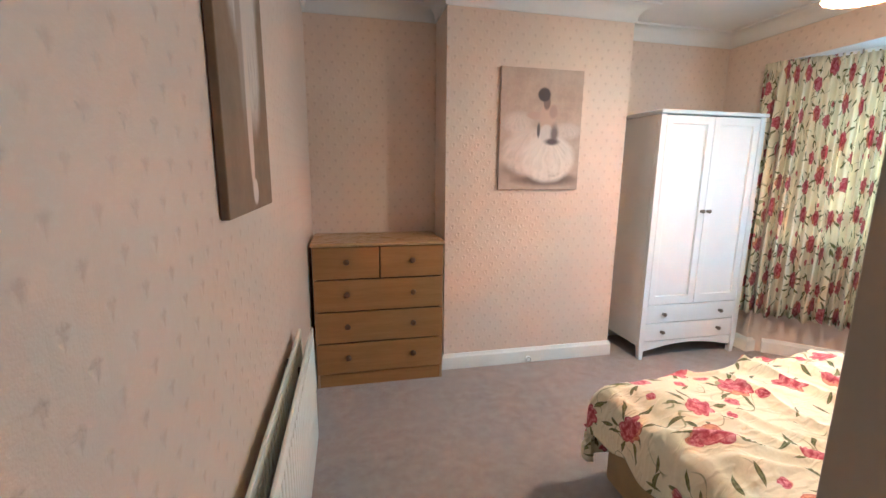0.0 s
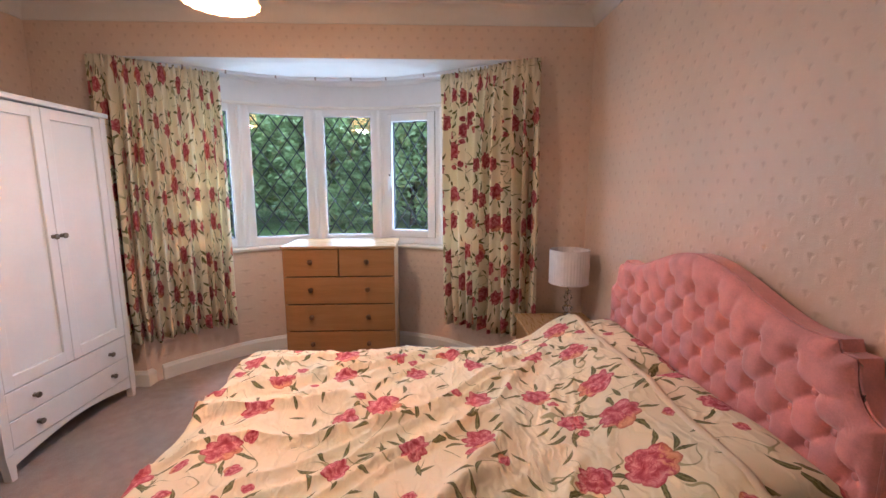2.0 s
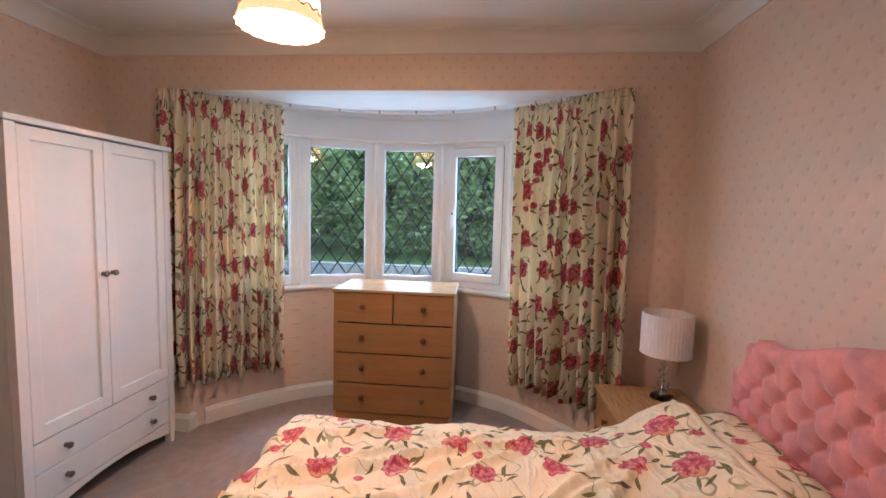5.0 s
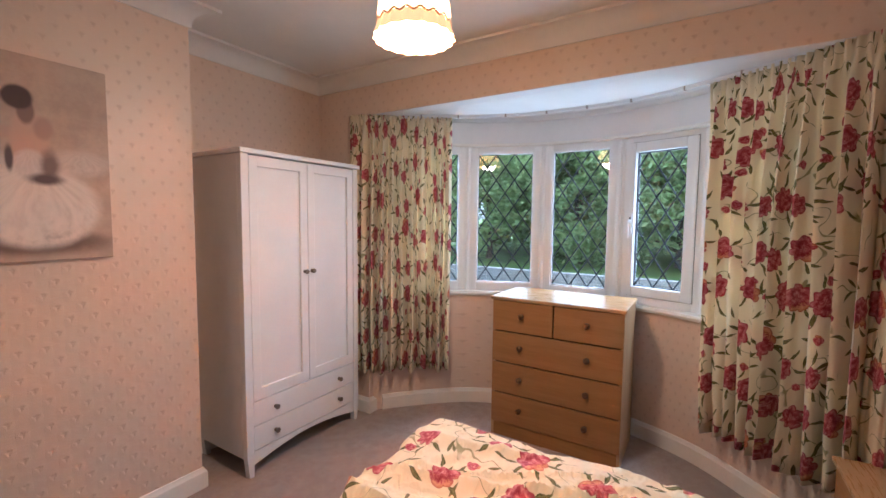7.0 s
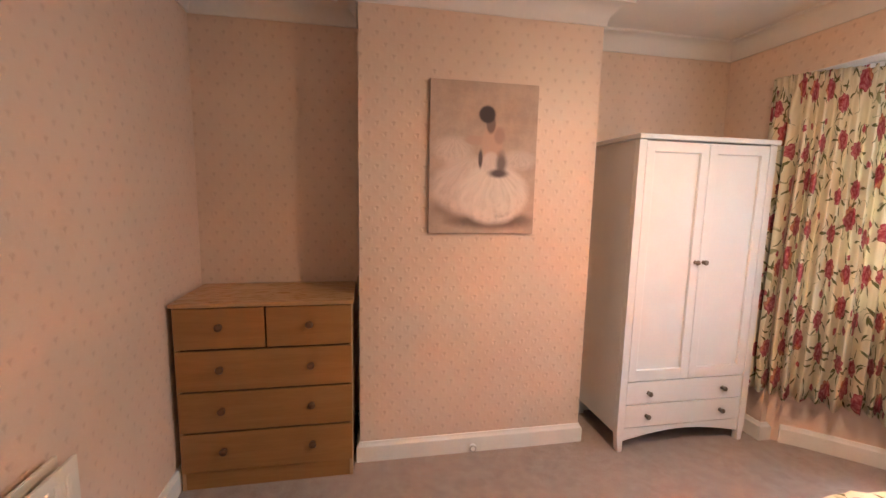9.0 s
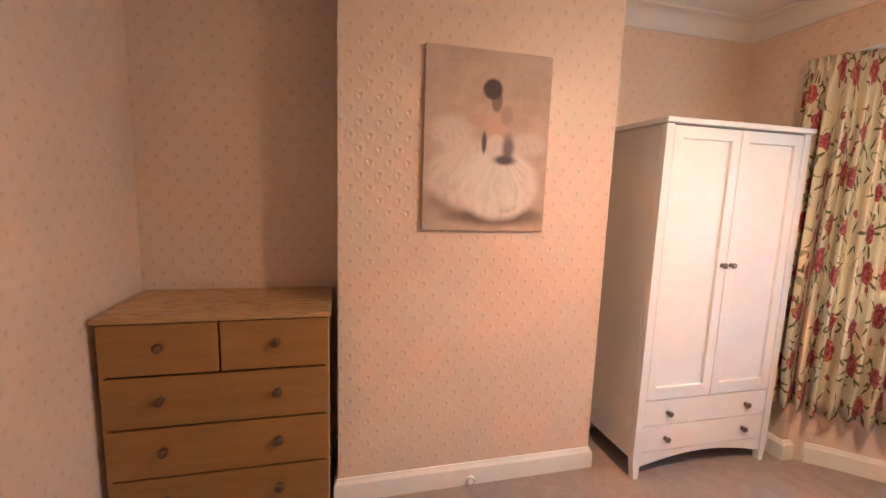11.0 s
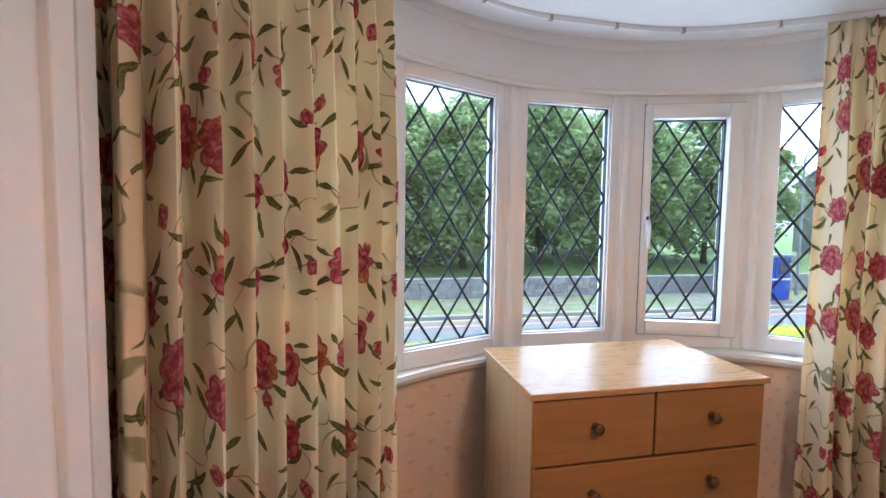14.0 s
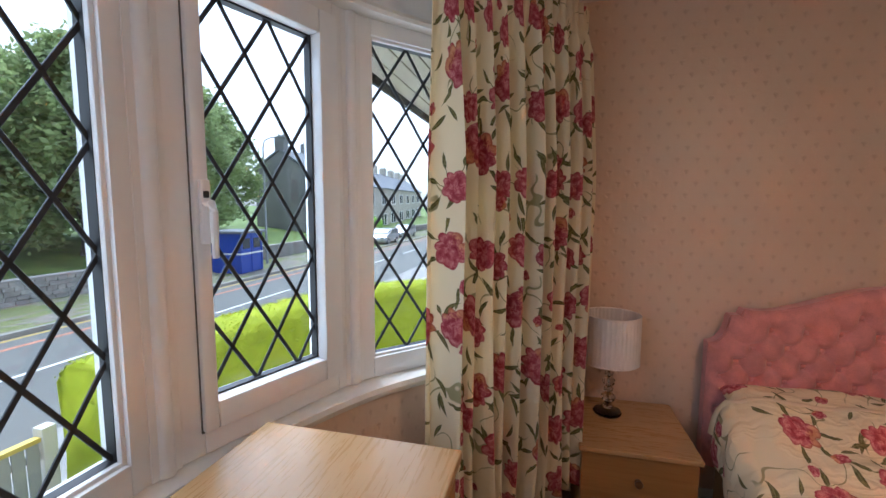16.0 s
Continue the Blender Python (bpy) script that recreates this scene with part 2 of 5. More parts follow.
    stalk = k.m("MULTIPLY", k.step(k.m("ABSOLUTE", across), 0.0008, 0.0018, 1.0, 0.0), k.m("MULTIPLY", k.m("LESS_THAN", p1, 0.62), k.m("LESS_THAN", along, 0.0)))
    green = k.mix(k.step(k.noise(uv, 110, 2), 0.3, 0.7), (0.1, 0.1, 0.03), (0.25, 0.23, 0.09))
    green = k.mix(k.step(k.m("ABSOLUTE", across), 0.0006, 0.0016, 0.5, 0.0), green, (0.36, 0.36, 0.17))
    c = k.mix(k.m("MAXIMUM", mask, stalk), c, green)
    for args in ((0.17, 0.8, 0.024, 4.0, 5.3, 0.45), (spread, 0.6, flower, 7.0, 1.7, 0.97)):
        mask, col = bloom(*args)
        c = k.mix(mask, c, col)
    weave = k.noise(uv, 900, 1)
    height = k.m("ADD", k.m("MULTIPLY", weave, 0.3), k.noise(uv, 14, 3))
    if crumple:
        skew = k.node("VectorMath", operation="MULTIPLY")
        k.plug(skew.inputs[0], soft)
        skew.inputs[1].default_value = (1.0, 2.4, 1)
        for scale, tall in ((2.2, 12.0), (5.0, 4.0)):
            fold = k.m("ABSOLUTE", k.m("SUBTRACT", k.noise(skew.outputs[0], scale, 2, 0.5, 0.8), 0.5))
            height = k.m("ADD", height, k.m("MULTIPLY", k.step(fold, 0.0, 0.06, 1.0, 0.0), tall))
    k.bump(height, 0.27 if crumple else 0.25, 0.004)
    k.done(c, 0.85, Sheen_Weight=0.1, Specular_IOR_Level=0.2)
    if through_light:
        thin_cloth, both = k.node("BsdfTranslucent"), k.node("MixShader")
        k.plug(thin_cloth.inputs[0], c)
        both.inputs[0].default_value = through_light
        k.plug(both.inputs[1], k.bsdf.outputs[0]), k.plug(both.inputs[2], thin_cloth.outputs[0])
        k.plug(k.tree.nodes["Material Output"].inputs[0], both.outputs[0])
    return k.mat


def glass():
    k = Net("window_glass")
    clear, gloss = k.node("BsdfTransparent"), k.node("BsdfGlossy")
    clear.inputs[0].default_value = (0.95, 0.97, 0.96, 1)
    gloss.inputs["Roughness"].default_value = 0.02
    facing = k.node("LayerWeight")
    facing.inputs[0].default_value = 0.5
    rim = k.m("MULTIPLY_ADD", k.m("POWER", facing.outputs["Facing"], 5.0), 0.9, 0.05)
    both = k.node("MixShader")
    k.plug(both.inputs[0], rim), k.plug(both.inputs[1], clear.outputs[0]), k.plug(both.inputs[2], gloss.outputs[0])
    k.plug(k.tree.nodes["Material Output"].inputs[0], both.outputs[0])
    return k.mat


def glowing(name, color, strength, edge=None):
    k = Net(name)
    n = k.noise(k.coord(), 14, 2)
    c = k.mix(k.step(n, 0.3, 0.7), color, tuple(min(1, x * 1.08) for x in color))
    return k.done(c, 0.5, Emission_Color=c, Emission_Strength=strength)


def foliage(name, dark, light, scale=3.0):
    k = Net(name)
    rnd = k.node("NewGeometry").outputs["Random Per Island"]
    n = k.noise(k.where(), scale, 3)
    c = k.mix(k.step(n, 0.3, 0.7), dark, light)
    c = k.mix(k.m("MULTIPLY", rnd, 0.6), c, tuple(min(1, x * 1.6) for x in light))
    k.bump(k.noise(k.where(), scale * 20, 2), 0.4, 0.02)
    k.done(c, 0.6, Specular_IOR_Level=0.25)
    thin_leaf, both = k.node("BsdfTranslucent"), k.node("MixShader")
    k.plug(thin_leaf.inputs[0], k.mix(0.5, c, tuple(min(1, x * 1.9) for x in light)))
    both.inputs[0].default_value = 0.4
    k.plug(both.inputs[1], k.bsdf.outputs[0]), k.plug(both.inputs[2], thin_leaf.outputs[0])
    k.plug(k.tree.nodes["Material Output"].inputs[0], both.outputs[0])
    return k.mat


def canvas(name, ground, shapes):
    """A painted canvas: soft ovals (x, z, half width, half height, colour, softness, streaks) on a ground, in metres from its middle."""
    k = Net(name)
    p = k.coord()
    x, _, z = k.split(p)
    n = k.noise(p, 7, 4, 0.7)
    c = k.mix(k.step(n, 0.3, 0.7), tuple(v * 0.86 for v in ground), tuple(v * 1.1 for v in ground))
    ragged = k.m("MULTIPLY_ADD", k.noise(p, 17, 4, 0.75), 0.5, -0.25)
    for cx, cz, hw, hh, col, soft, streaks in shapes:
        dx, dz = k.m("DIVIDE", k.m("SUBTRACT", x, cx), hw), k.m("DIVIDE", k.m("SUBTRACT", z, cz), hh)
        d = k.m("ADD", k.m("SQRT", k.m("ADD", k.m("MULTIPLY", dx, dx), k.m("MULTIPLY", dz, dz))), k.m("MULTIPLY", ragged, soft))
        mask = k.step(d, 1 - soft * 0.6, 1 + soft * 0.6, 1.0, 0.0)
        tone = col
        if streaks:
            fan = k.noise(k.join(k.m("MULTIPLY", k.m("ARCTAN2", k.m("SUBTRACT", dz, 1.05), dx), 5.0), k.m("MULTIPLY", d, 2.2), 0.0), 1.5, 5, 0.6)
            tone = k.mix(k.step(fan, 0.25, 0.75), tuple(v * 0.86 for v in col), col)
            mask = k.m("MULTIPLY", mask, k.step(fan, 0.15, 0.55, 0.45, 1.0))
        c = k.mix(mask, c, tone)
    k.bump(k.noise(p, 420, 1), 0.25, 0.0006)
    return k.done(c, 0.75)


def stonework(name, dark, light, scale, spread=0.5):
    k = Net(name)
    rnd = k.node("ObjectInfo").outputs["Random"]
    n = k.noise(k.where(), scale, 4, 0.65)
    c = k.mix(k.step(n, 0.3, 0.7), dark, light)
    c = k.mix(k.m("MULTIPLY", rnd, spread), c, tuple(x * 0.55 for x in dark))
    k.bump(k.noise(k.where(), scale * 6, 3), 0.5, 0.01)
    return k.done(c, 0.9)


WALLPAPER, CARPET = wallpaper(), carpet()
CEILING = plain("ceiling_paint", (0.76, 0.73, 0.69), 0.85, vary=0.03, scale=3, bump=0.15)
GLOSS = plain("white_gloss_paint", (0.8, 0.77, 0.71), 0.35, vary=0.04, scale=5, bump=0.05)
UPVC = plain("white_plastic", (0.82, 0.82, 0.82), 0.3, vary=0.02, scale=4, bump=0.03)
PLASTER = plain("white_plaster", (0.78, 0.77, 0.76), 0.8, vary=0.03, scale=5, bump=0.2)
WARDROBE = plain("white_lacquer", (0.8, 0.79, 0.78), 0.38, vary=0.025, scale=4, bump=0.05)
# one oak in three tones: backlit shade painted into fronts, window light into tops and sides
OAK_FRONT_SHADED = wood("oak_veneer_front_shaded", (0.27, 0.132, 0.034), (0.35, 0.182, 0.054), 0)
OAK_TOP_LIT = wood("oak_veneer_top_lit", (0.42, 0.25, 0.1), (0.48, 0.295, 0.125), 0, 0.3)
OAK_SIDE_LIT = wood("oak_veneer_side_lit", (0.38, 0.24, 0.11), (0.5, 0.34, 0.17), 2)
# near black, so that the gaps between fronts show painted shade
SHADOW_GAP = plain("carcass_gap_shade", (0.02, 0.012, 0.007), 0.9)
PEWTER = plain("pewter", (0.22, 0.18, 0.14), 0.38, 0.9, scale=60)
BRONZE = plain("bronze_knob", (0.16, 0.09, 0.045), 0.35, 0.6, scale=60)
FLORAL = floral("floral_cotton", (0.9, 0.8, 0.56), crumple=1.0, spread=0.27, flower=0.062)
CURTAIN = floral("floral_curtain_cotton", (0.93, 0.84, 0.63), 0.38, 0.25, 0.064, deep=0.9)
VELVET = plain("pink_velvet", (0.72, 0.3, 0.285), 0.8, vary=0.15, scale=14, bump=0.15, Sheen_Weight=0.4)
HEM = plain("plain_cotton", (0.78, 0.66, 0.46), 0.85, vary=0.05, scale=12)
DIVAN = plain("divan_fabric", (0.4, 0.28, 0.14), 0.85, vary=0.1, scale=12)
SHEET = plain("white_sheet", (0.7, 0.7, 0.68), 0.85, vary=0.04)
SHADE = plain("pleated_shade", (0.78, 0.73, 0.71), 0.75, vary=0.04, scale=20)
CRYSTAL = plain("crystal", (0.97, 0.97, 0.97), 0.03, vary=0.01, bump=0, Transmission_Weight=1.0, IOR=1.45)
CHROME = plain("chrome", (0.7, 0.7, 0.7), 0.15, 1.0, vary=0.03)
GLASS = glass()
LEAD = plain("lead", (0.045, 0.05, 0.055), 0.5, 0.4, scale=40)
RUBBER = plain("black_gasket", (0.015, 0.016, 0.018), 0.6)
SASH_SHADE = plain("sash_gap_shade", (0.12, 0.11, 0.1), 0.7)
RADIATOR = plain("radiator_enamel", (0.78, 0.74, 0.64), 0.35, vary=0.03)
DARK = plain("dark_metal", (0.035, 0.033, 0.03), 0.6)
DOORPAINT = plain("door_paint", (0.42, 0.34, 0.26), 0.5, vary=0.05, scale=3)
GLOW = glowing("lamp_glass", (1.0, 0.44, 0.13), 1.9)
GLOW_RIM = glowing("lamp_frill", (1.0, 0.4, 0.14), 0.32)
STEEL_CLIP = plain("grey_clip", (0.42, 0.36, 0.32), 0.5, 0.3)
TRIM = plain("lamp_braid", (0.85, 0.68, 0.48), 0.8)

# ---- building blocks ----
def mesh_of(bm, name, mat, smooth=None):
    me = bpy.data.meshes.new(name)
    bmesh.ops.recalc_face_normals(bm, faces=bm.faces)
    bm.to_mesh(me)
    bm.free()
    for m in mat if isinstance(mat, (list, tuple)) else [mat]:
        me.materials.append(m)
    if smooth is not None:
        me.shade_smooth()
        me.set_sharp_from_angle(angle=radians(smooth))
    return me


def part(name, bm, mat, parent, label="", at=None, smooth=None):
    ob = new(name, mesh_of(bm, name, mat, smooth))
    ob.parent = parent
    if at is not None:
        ob.matrix_basis = at
    return tagged(ob, label)


def thing(name, at, label, category, group="", kind=""):
    ob = new(name)
    ob.empty_display_size = 0.1
    ob.matrix_basis = at
    return tagged(ob, label, category, group, kind)


def fixed(name, bm, mat, label="", category="", smooth=None):
    return tagged(new(name, mesh_of(bm, name, mat, smooth)), label, category, "", "structure")


def box(x0, x1, y0, y1, z0, z1, bevel=0.0, bm=None, segments=2):
    one = bmesh.new()
    bmesh.ops.create_cube(one, size=1)
    bmesh.ops.scale(one, vec=(x1 - x0, y1 - y0, z1 - z0), verts=one.verts)
    bmesh.ops.translate(one, vec=((x0 + x1) / 2, (y0 + y1) / 2, (z0 + z1) / 2), verts=one.verts)
    if bevel:
        bmesh.ops.bevel(one, geom=one.edges[:], offset=bevel, segments=segments, affect="EDGES", profile=0.5)
    return one if bm is None else merged(bm, one)


def merged(bm, other, at=None):
    if at is not None:
        bmesh.ops.transform(other, matrix=at, verts=other.verts)
    me = bpy.data.meshes.new("scratch")
    other.to_mesh(me)
    other.free()
    bm.from_mesh(me)
    bpy.data.meshes.remove(me)
    return bm


def prism(points, lo, hi, axis="z"):
    """A polygon pushed through from lo to hi along an axis."""
    bm = bmesh.new()

    def at(p, h):
        return {"z": (p[0], p[1], h), "y": (p[0], h, p[1]), "x": (h, p[0], p[1])}[axis]

    a, b = [bm.verts.new(at(p, lo)) for p in points], [bm.verts.new(at(p, hi)) for p in points]
    bm.faces.new(a[::-1]), bm.faces.new(b)
    for i in range(len(points)):
        j = (i + 1) % len(points)
        bm.faces.new((a[i], a[j], b[j], b[i]))
    return bm


def lathe(profile, n=24, wave=None):
    """Rings (radius, height) turned about z; wave(angle, i) scales the radius."""
    bm, rings = bmesh.new(), []
    for i, (r, z) in enumerate(profile):
        rings.append([bm.verts.new((r * (wave(a, i) if wave else 1) * math.cos(a), r * (wave(a, i) if wave else 1) * math.sin(a), z))
                      for a in (2 * math.pi * j / n for j in range(n))])
    for a, b in zip(rings, rings[1:]):
        for j in range(n):
            bm.faces.new((a[j], a[(j + 1) % n], b[(j + 1) % n], b[j]))
    for ring in (rings[0], rings[-1]):
        if profile[0][0] > 1e-4:
            bm.faces.new(ring)
    return bm


def spline(points, n=8):
    """A smooth line through points."""
    pts = [Vector(p) for p in points]
    pts = [pts[0] * 2 - pts[1], *pts, pts[-1] * 2 - pts[-2]]
    out = []
    for i in range(1, len(pts) - 2):
        a, b, c, d = pts[i - 1:i + 3]
        for s in range(n):
            t = s / n
            out.append(0.5 * (2 * b + (c - a) * t + (2 * a - 5 * b + 4 * c - d) * t * t + (3 * b - a - 3 * c + d) * t ** 3))
    return out + [pts[-2]]


def sweep(path, section):
    """A closed section (side, up) swept along a flat path; side points to the path's left."""
    bm, rings = bmesh.new(), []
    for i, p in enumerate(path):
        d = (path[min(i + 1, len(path) - 1)] - path[max(i - 1, 0)])
        d = Vector((d.x, d.y)).normalized()
        n = Vector((-d.y, d.x))
        rings.append([bm.verts.new((p[0] + n.x * s, p[1] + n.y * s, u)) for s, u in section])
    for a, b in zip(rings, rings[1:]):
        for j in range(len(section)):
            k = (j + 1) % len(section)
            bm.faces.new((a[j], a[k], b[k], b[j]))
    bm.faces.new(rings[0]), bm.faces.new(rings[-1][::-1])
    return bm


def tube(path, radius, n=8):
    bm, rings = bmesh.new(), []
    pts = [Vector(p) for p in path]
    for i, p in enumerate(pts):
        d = (pts[min(i + 1, len(pts) - 1)] - pts[max(i - 1, 0)]).normalized()
        side = d.cross(Vector((0, 0, 1)) if abs(d.z) < 0.9 else Vector((1, 0, 0))).normalized()
        up = side.cross(d)
        r = radius[i] if isinstance(radius, (list, tuple)) else radius
        rings.append([bm.verts.new(p + side * r * math.cos(2 * math.pi * j / n) + up * r * math.sin(2 * math.pi * j / n)) for j in range(n)])
    for a, b in zip(rings, rings[1:]):
        for j in range(n):
            bm.faces.new((a[j], a[(j + 1) % n], b[(j + 1) % n], b[j]))
    bm.faces.new(rings[0][::-1]), bm.faces.new(rings[-1])
    return bm


# ---- the room ----
WEST, EAST, SOUTH, NORTH, BREAST = 0.585, 4.06, 0.62, 4.33, 3.97
BREAST_W, BREAST_E = 1.505, 2.865
CEIL, BAY_CEIL, LINTEL = 2.60, 2.335, 2.285
MID = 2.45
BAY_S, BAY_N = 1.10, 3.80
DOOR_W, DOOR_E = 0.66, 1.40

fixed("floor", box(WEST - 0.2, 5.1, SOUTH - 0.2, NORTH + 0.2, -0.12, 0), CARPET, "taupe cut-pile carpet with slight tread marks", "carpet")
fixed("ceiling", box(WEST - 0.2, EAST + 0.1, SOUTH - 0.2, NORTH + 0.2, CEIL, CEIL + 0.12), CEILING, "plain off-white painted ceiling", "ceiling")
fixed("wall_west", box(WEST - 0.15, WEST, SOUTH - 0.15, NORTH + 0.15, 0, CEIL), WALLPAPER, "cream wallpaper with small shell motifs", "wall")
fixed("wall_north", box(WEST, EAST, NORTH, NORTH + 0.15, 0, CEIL), WALLPAPER, "cream patterned wallpaper in the alcoves", "wall")
fixed("chimney_breast", box(BREAST_W, BREAST_E, BREAST, NORTH - 0.002, 0, CEIL), WALLPAPER, "papered chimney breast with no fireplace", "wall")
south = box(DOOR_E, EAST, SOUTH - 0.15, SOUTH, 0, CEIL)
box(WEST, DOOR_W, SOUTH - 0.15, SOUTH, 0, CEIL, bm=south), box(DOOR_W, DOOR_E, SOUTH - 0.15, SOUTH, 2.06, CEIL, bm=south)
fixed("wall_south", south, WALLPAPER, "cream patterned wallpaper behind the bed", "wall")
east = box(EAST, EAST + 0.1, SOUTH - 0.15, BAY_S, 0, CEIL)
box(EAST, EAST + 0.1, BAY_N, NORTH + 0.15, 0, CEIL, bm=east), box(EAST, EAST + 0.1, BAY_S, BAY_N, LINTEL, CEIL, bm=east)
fixed("wall_east", east, WALLPAPER, "cream patterned wallpaper around the bay", "wall")
hall = box(DOOR_W - 0.3, DOOR_E + 0.3, -0.75, -0.65, 0, 2.4)
box(DOOR_W - 0.4, DOOR_W - 0.3, -0.75, SOUTH - 0.152, 0, 2.4, bm=hall), box(DOOR_E + 0.3, DOOR_E + 0.4, -0.75, SOUTH - 0.152, 0, 2.4, bm=hall)
box(DOOR_W - 0.4, DOOR_E + 0.4, -0.75, SOUTH - 0.152, 2.4, 2.5, bm=hall), box(DOOR_W - 0.4, DOOR_E + 0.4, -0.75, SOUTH - 0.202, -0.1, 0, bm=hall)
fixed("wall_hall", hall, PLASTER, "plain hall walls behind the doorway", "wall")

# the bay: a smooth inner line, five flat windows outside it
INNER = spline([(p[0], MID + p[1] * side, 0) for side, order in ((1, 1), (-1, -1))
                for p in [(4.10, 1.35), (4.29, 1.21), (4.665, 0.805), (4.87, 0.27)][::order]])
fixed("wall_bay", sweep(INNER, [(0, 0), (0, 0.90), (0.2, 0.90), (0.2, 0)]), WALLPAPER, "curved papered wall under the bay window", "wall", 40)
fixed("wall_bay_head", sweep(INNER, [(0, 2.115), (0, BAY_CEIL), (0.2, BAY_CEIL), (0.2, 2.115)]), PLASTER, "curved white plaster band over the bay window", "wall", 40)
bay_top = prism([(EAST + 0.1, BAY_N + 0.1), (4.4, 4.0), (5.15, 3.2), (5.25, MID), (5.15, 1.7), (4.4, 0.9), (EAST + 0.1, BAY_S - 0.1)], 0, 0.1)
for v in bay_top.verts:
    v.co.z += LINTEL + (BAY_CEIL - LINTEL) * min(1, (v.co.x - EAST - 0.1) / 0.7)
fixed("ceiling_bay", bay_top, PLASTER, "white painted bay ceiling", "ceiling")
fixed("trim_lintel", box(EAST + 0.002, EAST + 0.104, BAY_S, BAY_N, LINTEL - 0.004, LINTEL + 0.002), PLASTER, "white painted underside of the bay lintel", "trim")
fixed("window_sill", sweep(INNER, [(-0.035, 0.905), (-0.04, 0.92), (-0.035, 0.935), (0.14, 0.937), (0.14, 0.90), (-0.03, 0.90)]), GLOSS,
      "curved white painted window sill", "sill", 30)
fixed("trim_bay", sweep(INNER, [(-0.008, 2.095), (-0.014, 2.105), (-0.008, 2.118), (0.06, 2.118), (0.06, 2.095)]), GLOSS, "white moulding over the bay windows", "trim", 30)

fixed("trim_bay_ceiling", sweep(INNER, [(0.004, 2.285), (-0.012, 2.288), (-0.022, 2.3), (-0.034, 2.322), (-0.036, 2.34), (0.05, 2.34), (0.05, 2.285)]), PLASTER,
      "white plaster moulding under the bay ceiling", "trim", 40)

SKIRT = [(0.002, 0), (0.002, 0.118), (-0.006, 0.115), (-0.012, 0.1), (-0.018, 0.092), (-0.02, 0.08), (-0.02, 0)]


def skirting(points, label="cream painted skirting board"):
    fixed("baseboard", sweep([Vector((*p, 0)) for p in points], SKIRT), GLOSS, label, "skirting", 25)


def mitred(points, section, name, mat, label, category):
    """A moulding along walls with true mitres; the room lies to the right of the path."""
    bm, rings, pts = bmesh.new(), [], [Vector(p) for p in points]
    for i, p in enumerate(pts):
        a = (p - pts[i - 1]).normalized() if i else (pts[1] - p).normalized()
        b = (pts[i + 1] - p).normalized() if i < len(pts) - 1 else a
        na, nb = Vector((-a.y, a.x)), Vector((-b.y, b.x))
        n = (na + nb) / (1 + na.dot(nb))
        rings.append([bm.verts.new((p.x + n.x * s, p.y + n.y * s, u)) for s, u in section])
    for a, b in zip(rings, rings[1:]):
        for j in range(len(section)):
            k = (j + 1) % len(section)
            bm.faces.new((a[j], a[k], b[k], b[j]))
    bm.faces.new(rings[0]), bm.faces.new(rings[-1][::-1])
    return fixed(name, bm, mat, label, category, 25)


CORNERS = [(WEST, NORTH), (BREAST_W, NORTH), (BREAST_W, BREAST), (BREAST_E, BREAST), (BREAST_E, NORTH), (EAST, NORTH)]
mitred([(WEST, SOUTH), *CORNERS, (EAST, BAY_N), (EAST + 0.08, BAY_N)], SKIRT, "baseboard", GLOSS, "cream painted skirting board with a moulded top", "skirting")
fixed("baseboard_bay", sweep(INNER[3:-3], SKIRT), GLOSS, "curved cream skirting board in the bay", "skirting", 25)
mitred([(EAST + 0.08, BAY_S), (EAST, BAY_S), (EAST, SOUTH), (DOOR_E + 0.07, SOUTH)], SKIRT, "baseboard", GLOSS, "cream painted skirting board with a moulded top", "skirting")
C0 = CEIL - 0.105
COVE = [(0.002, C0), (-0.012, C0), (-0.012, C0 + 0.012), *[(-0.012 - 0.085 * (1 - math.cos(a)), C0 + 0.012 + 0.078 * math.sin(a)) for a in (radians(15 * i) for i in range(1, 7))],
        (-0.115, CEIL - 0.015), (-0.115, CEIL + 0.002), (0.002, CEIL + 0.002)]
mitred([(DOOR_W, SOUTH), (WEST, SOUTH), *CORNERS, (EAST, SOUTH), (DOOR_W - 0.001, SOUTH)], COVE, "cornice", CEILING, "white coved plaster cornice", "cornice")

# ---- the bay windows ----
JOINTS = [(4.31, MID + 1.275), (4.708, MID + 0.853), (4.93, MID + 0.29), (4.935, MID - 0.29), (4.75, MID - 0.84), (4.36, MID - 1.275)]
SILL_Z, HEAD_Z = 0.937, 2.115


def ring_of(w, z0, z1, bar, d0, d1, bevel=0.003, low=None):
    """Four bars round an opening in the plane y; w: half the outer width."""
    low = bar if low is None else low
    bm = box(-w, -w + bar, d0, d1, z0, z1, bevel)
    box(w - bar, w, d0, d1, z0, z1, bevel, bm), box(-w + bar, w - bar, d0, d1, z0, z0 + low, bevel, bm), box(-w + bar, w - bar, d0, d1, z1 - bar, z1, bevel, bm)
    return bm


def rim_of(x0, x1, z0, z1, left, right, low, high, d0, d1, bevel=0.003):
    """Four bars of differing widths round an opening in the plane y."""
    bm = box(x0, x0 + left, d0, d1, z0, z1, bevel)
    box(x1 - right, x1, d0, d1, z0, z1, bevel, bm), box(x0 + left, x1 - right, d0, d1, z0, z0 + low, bevel, bm), box(x0 + left, x1 - right, d0, d1, z1 - high, z1, bevel, bm)
    return bm


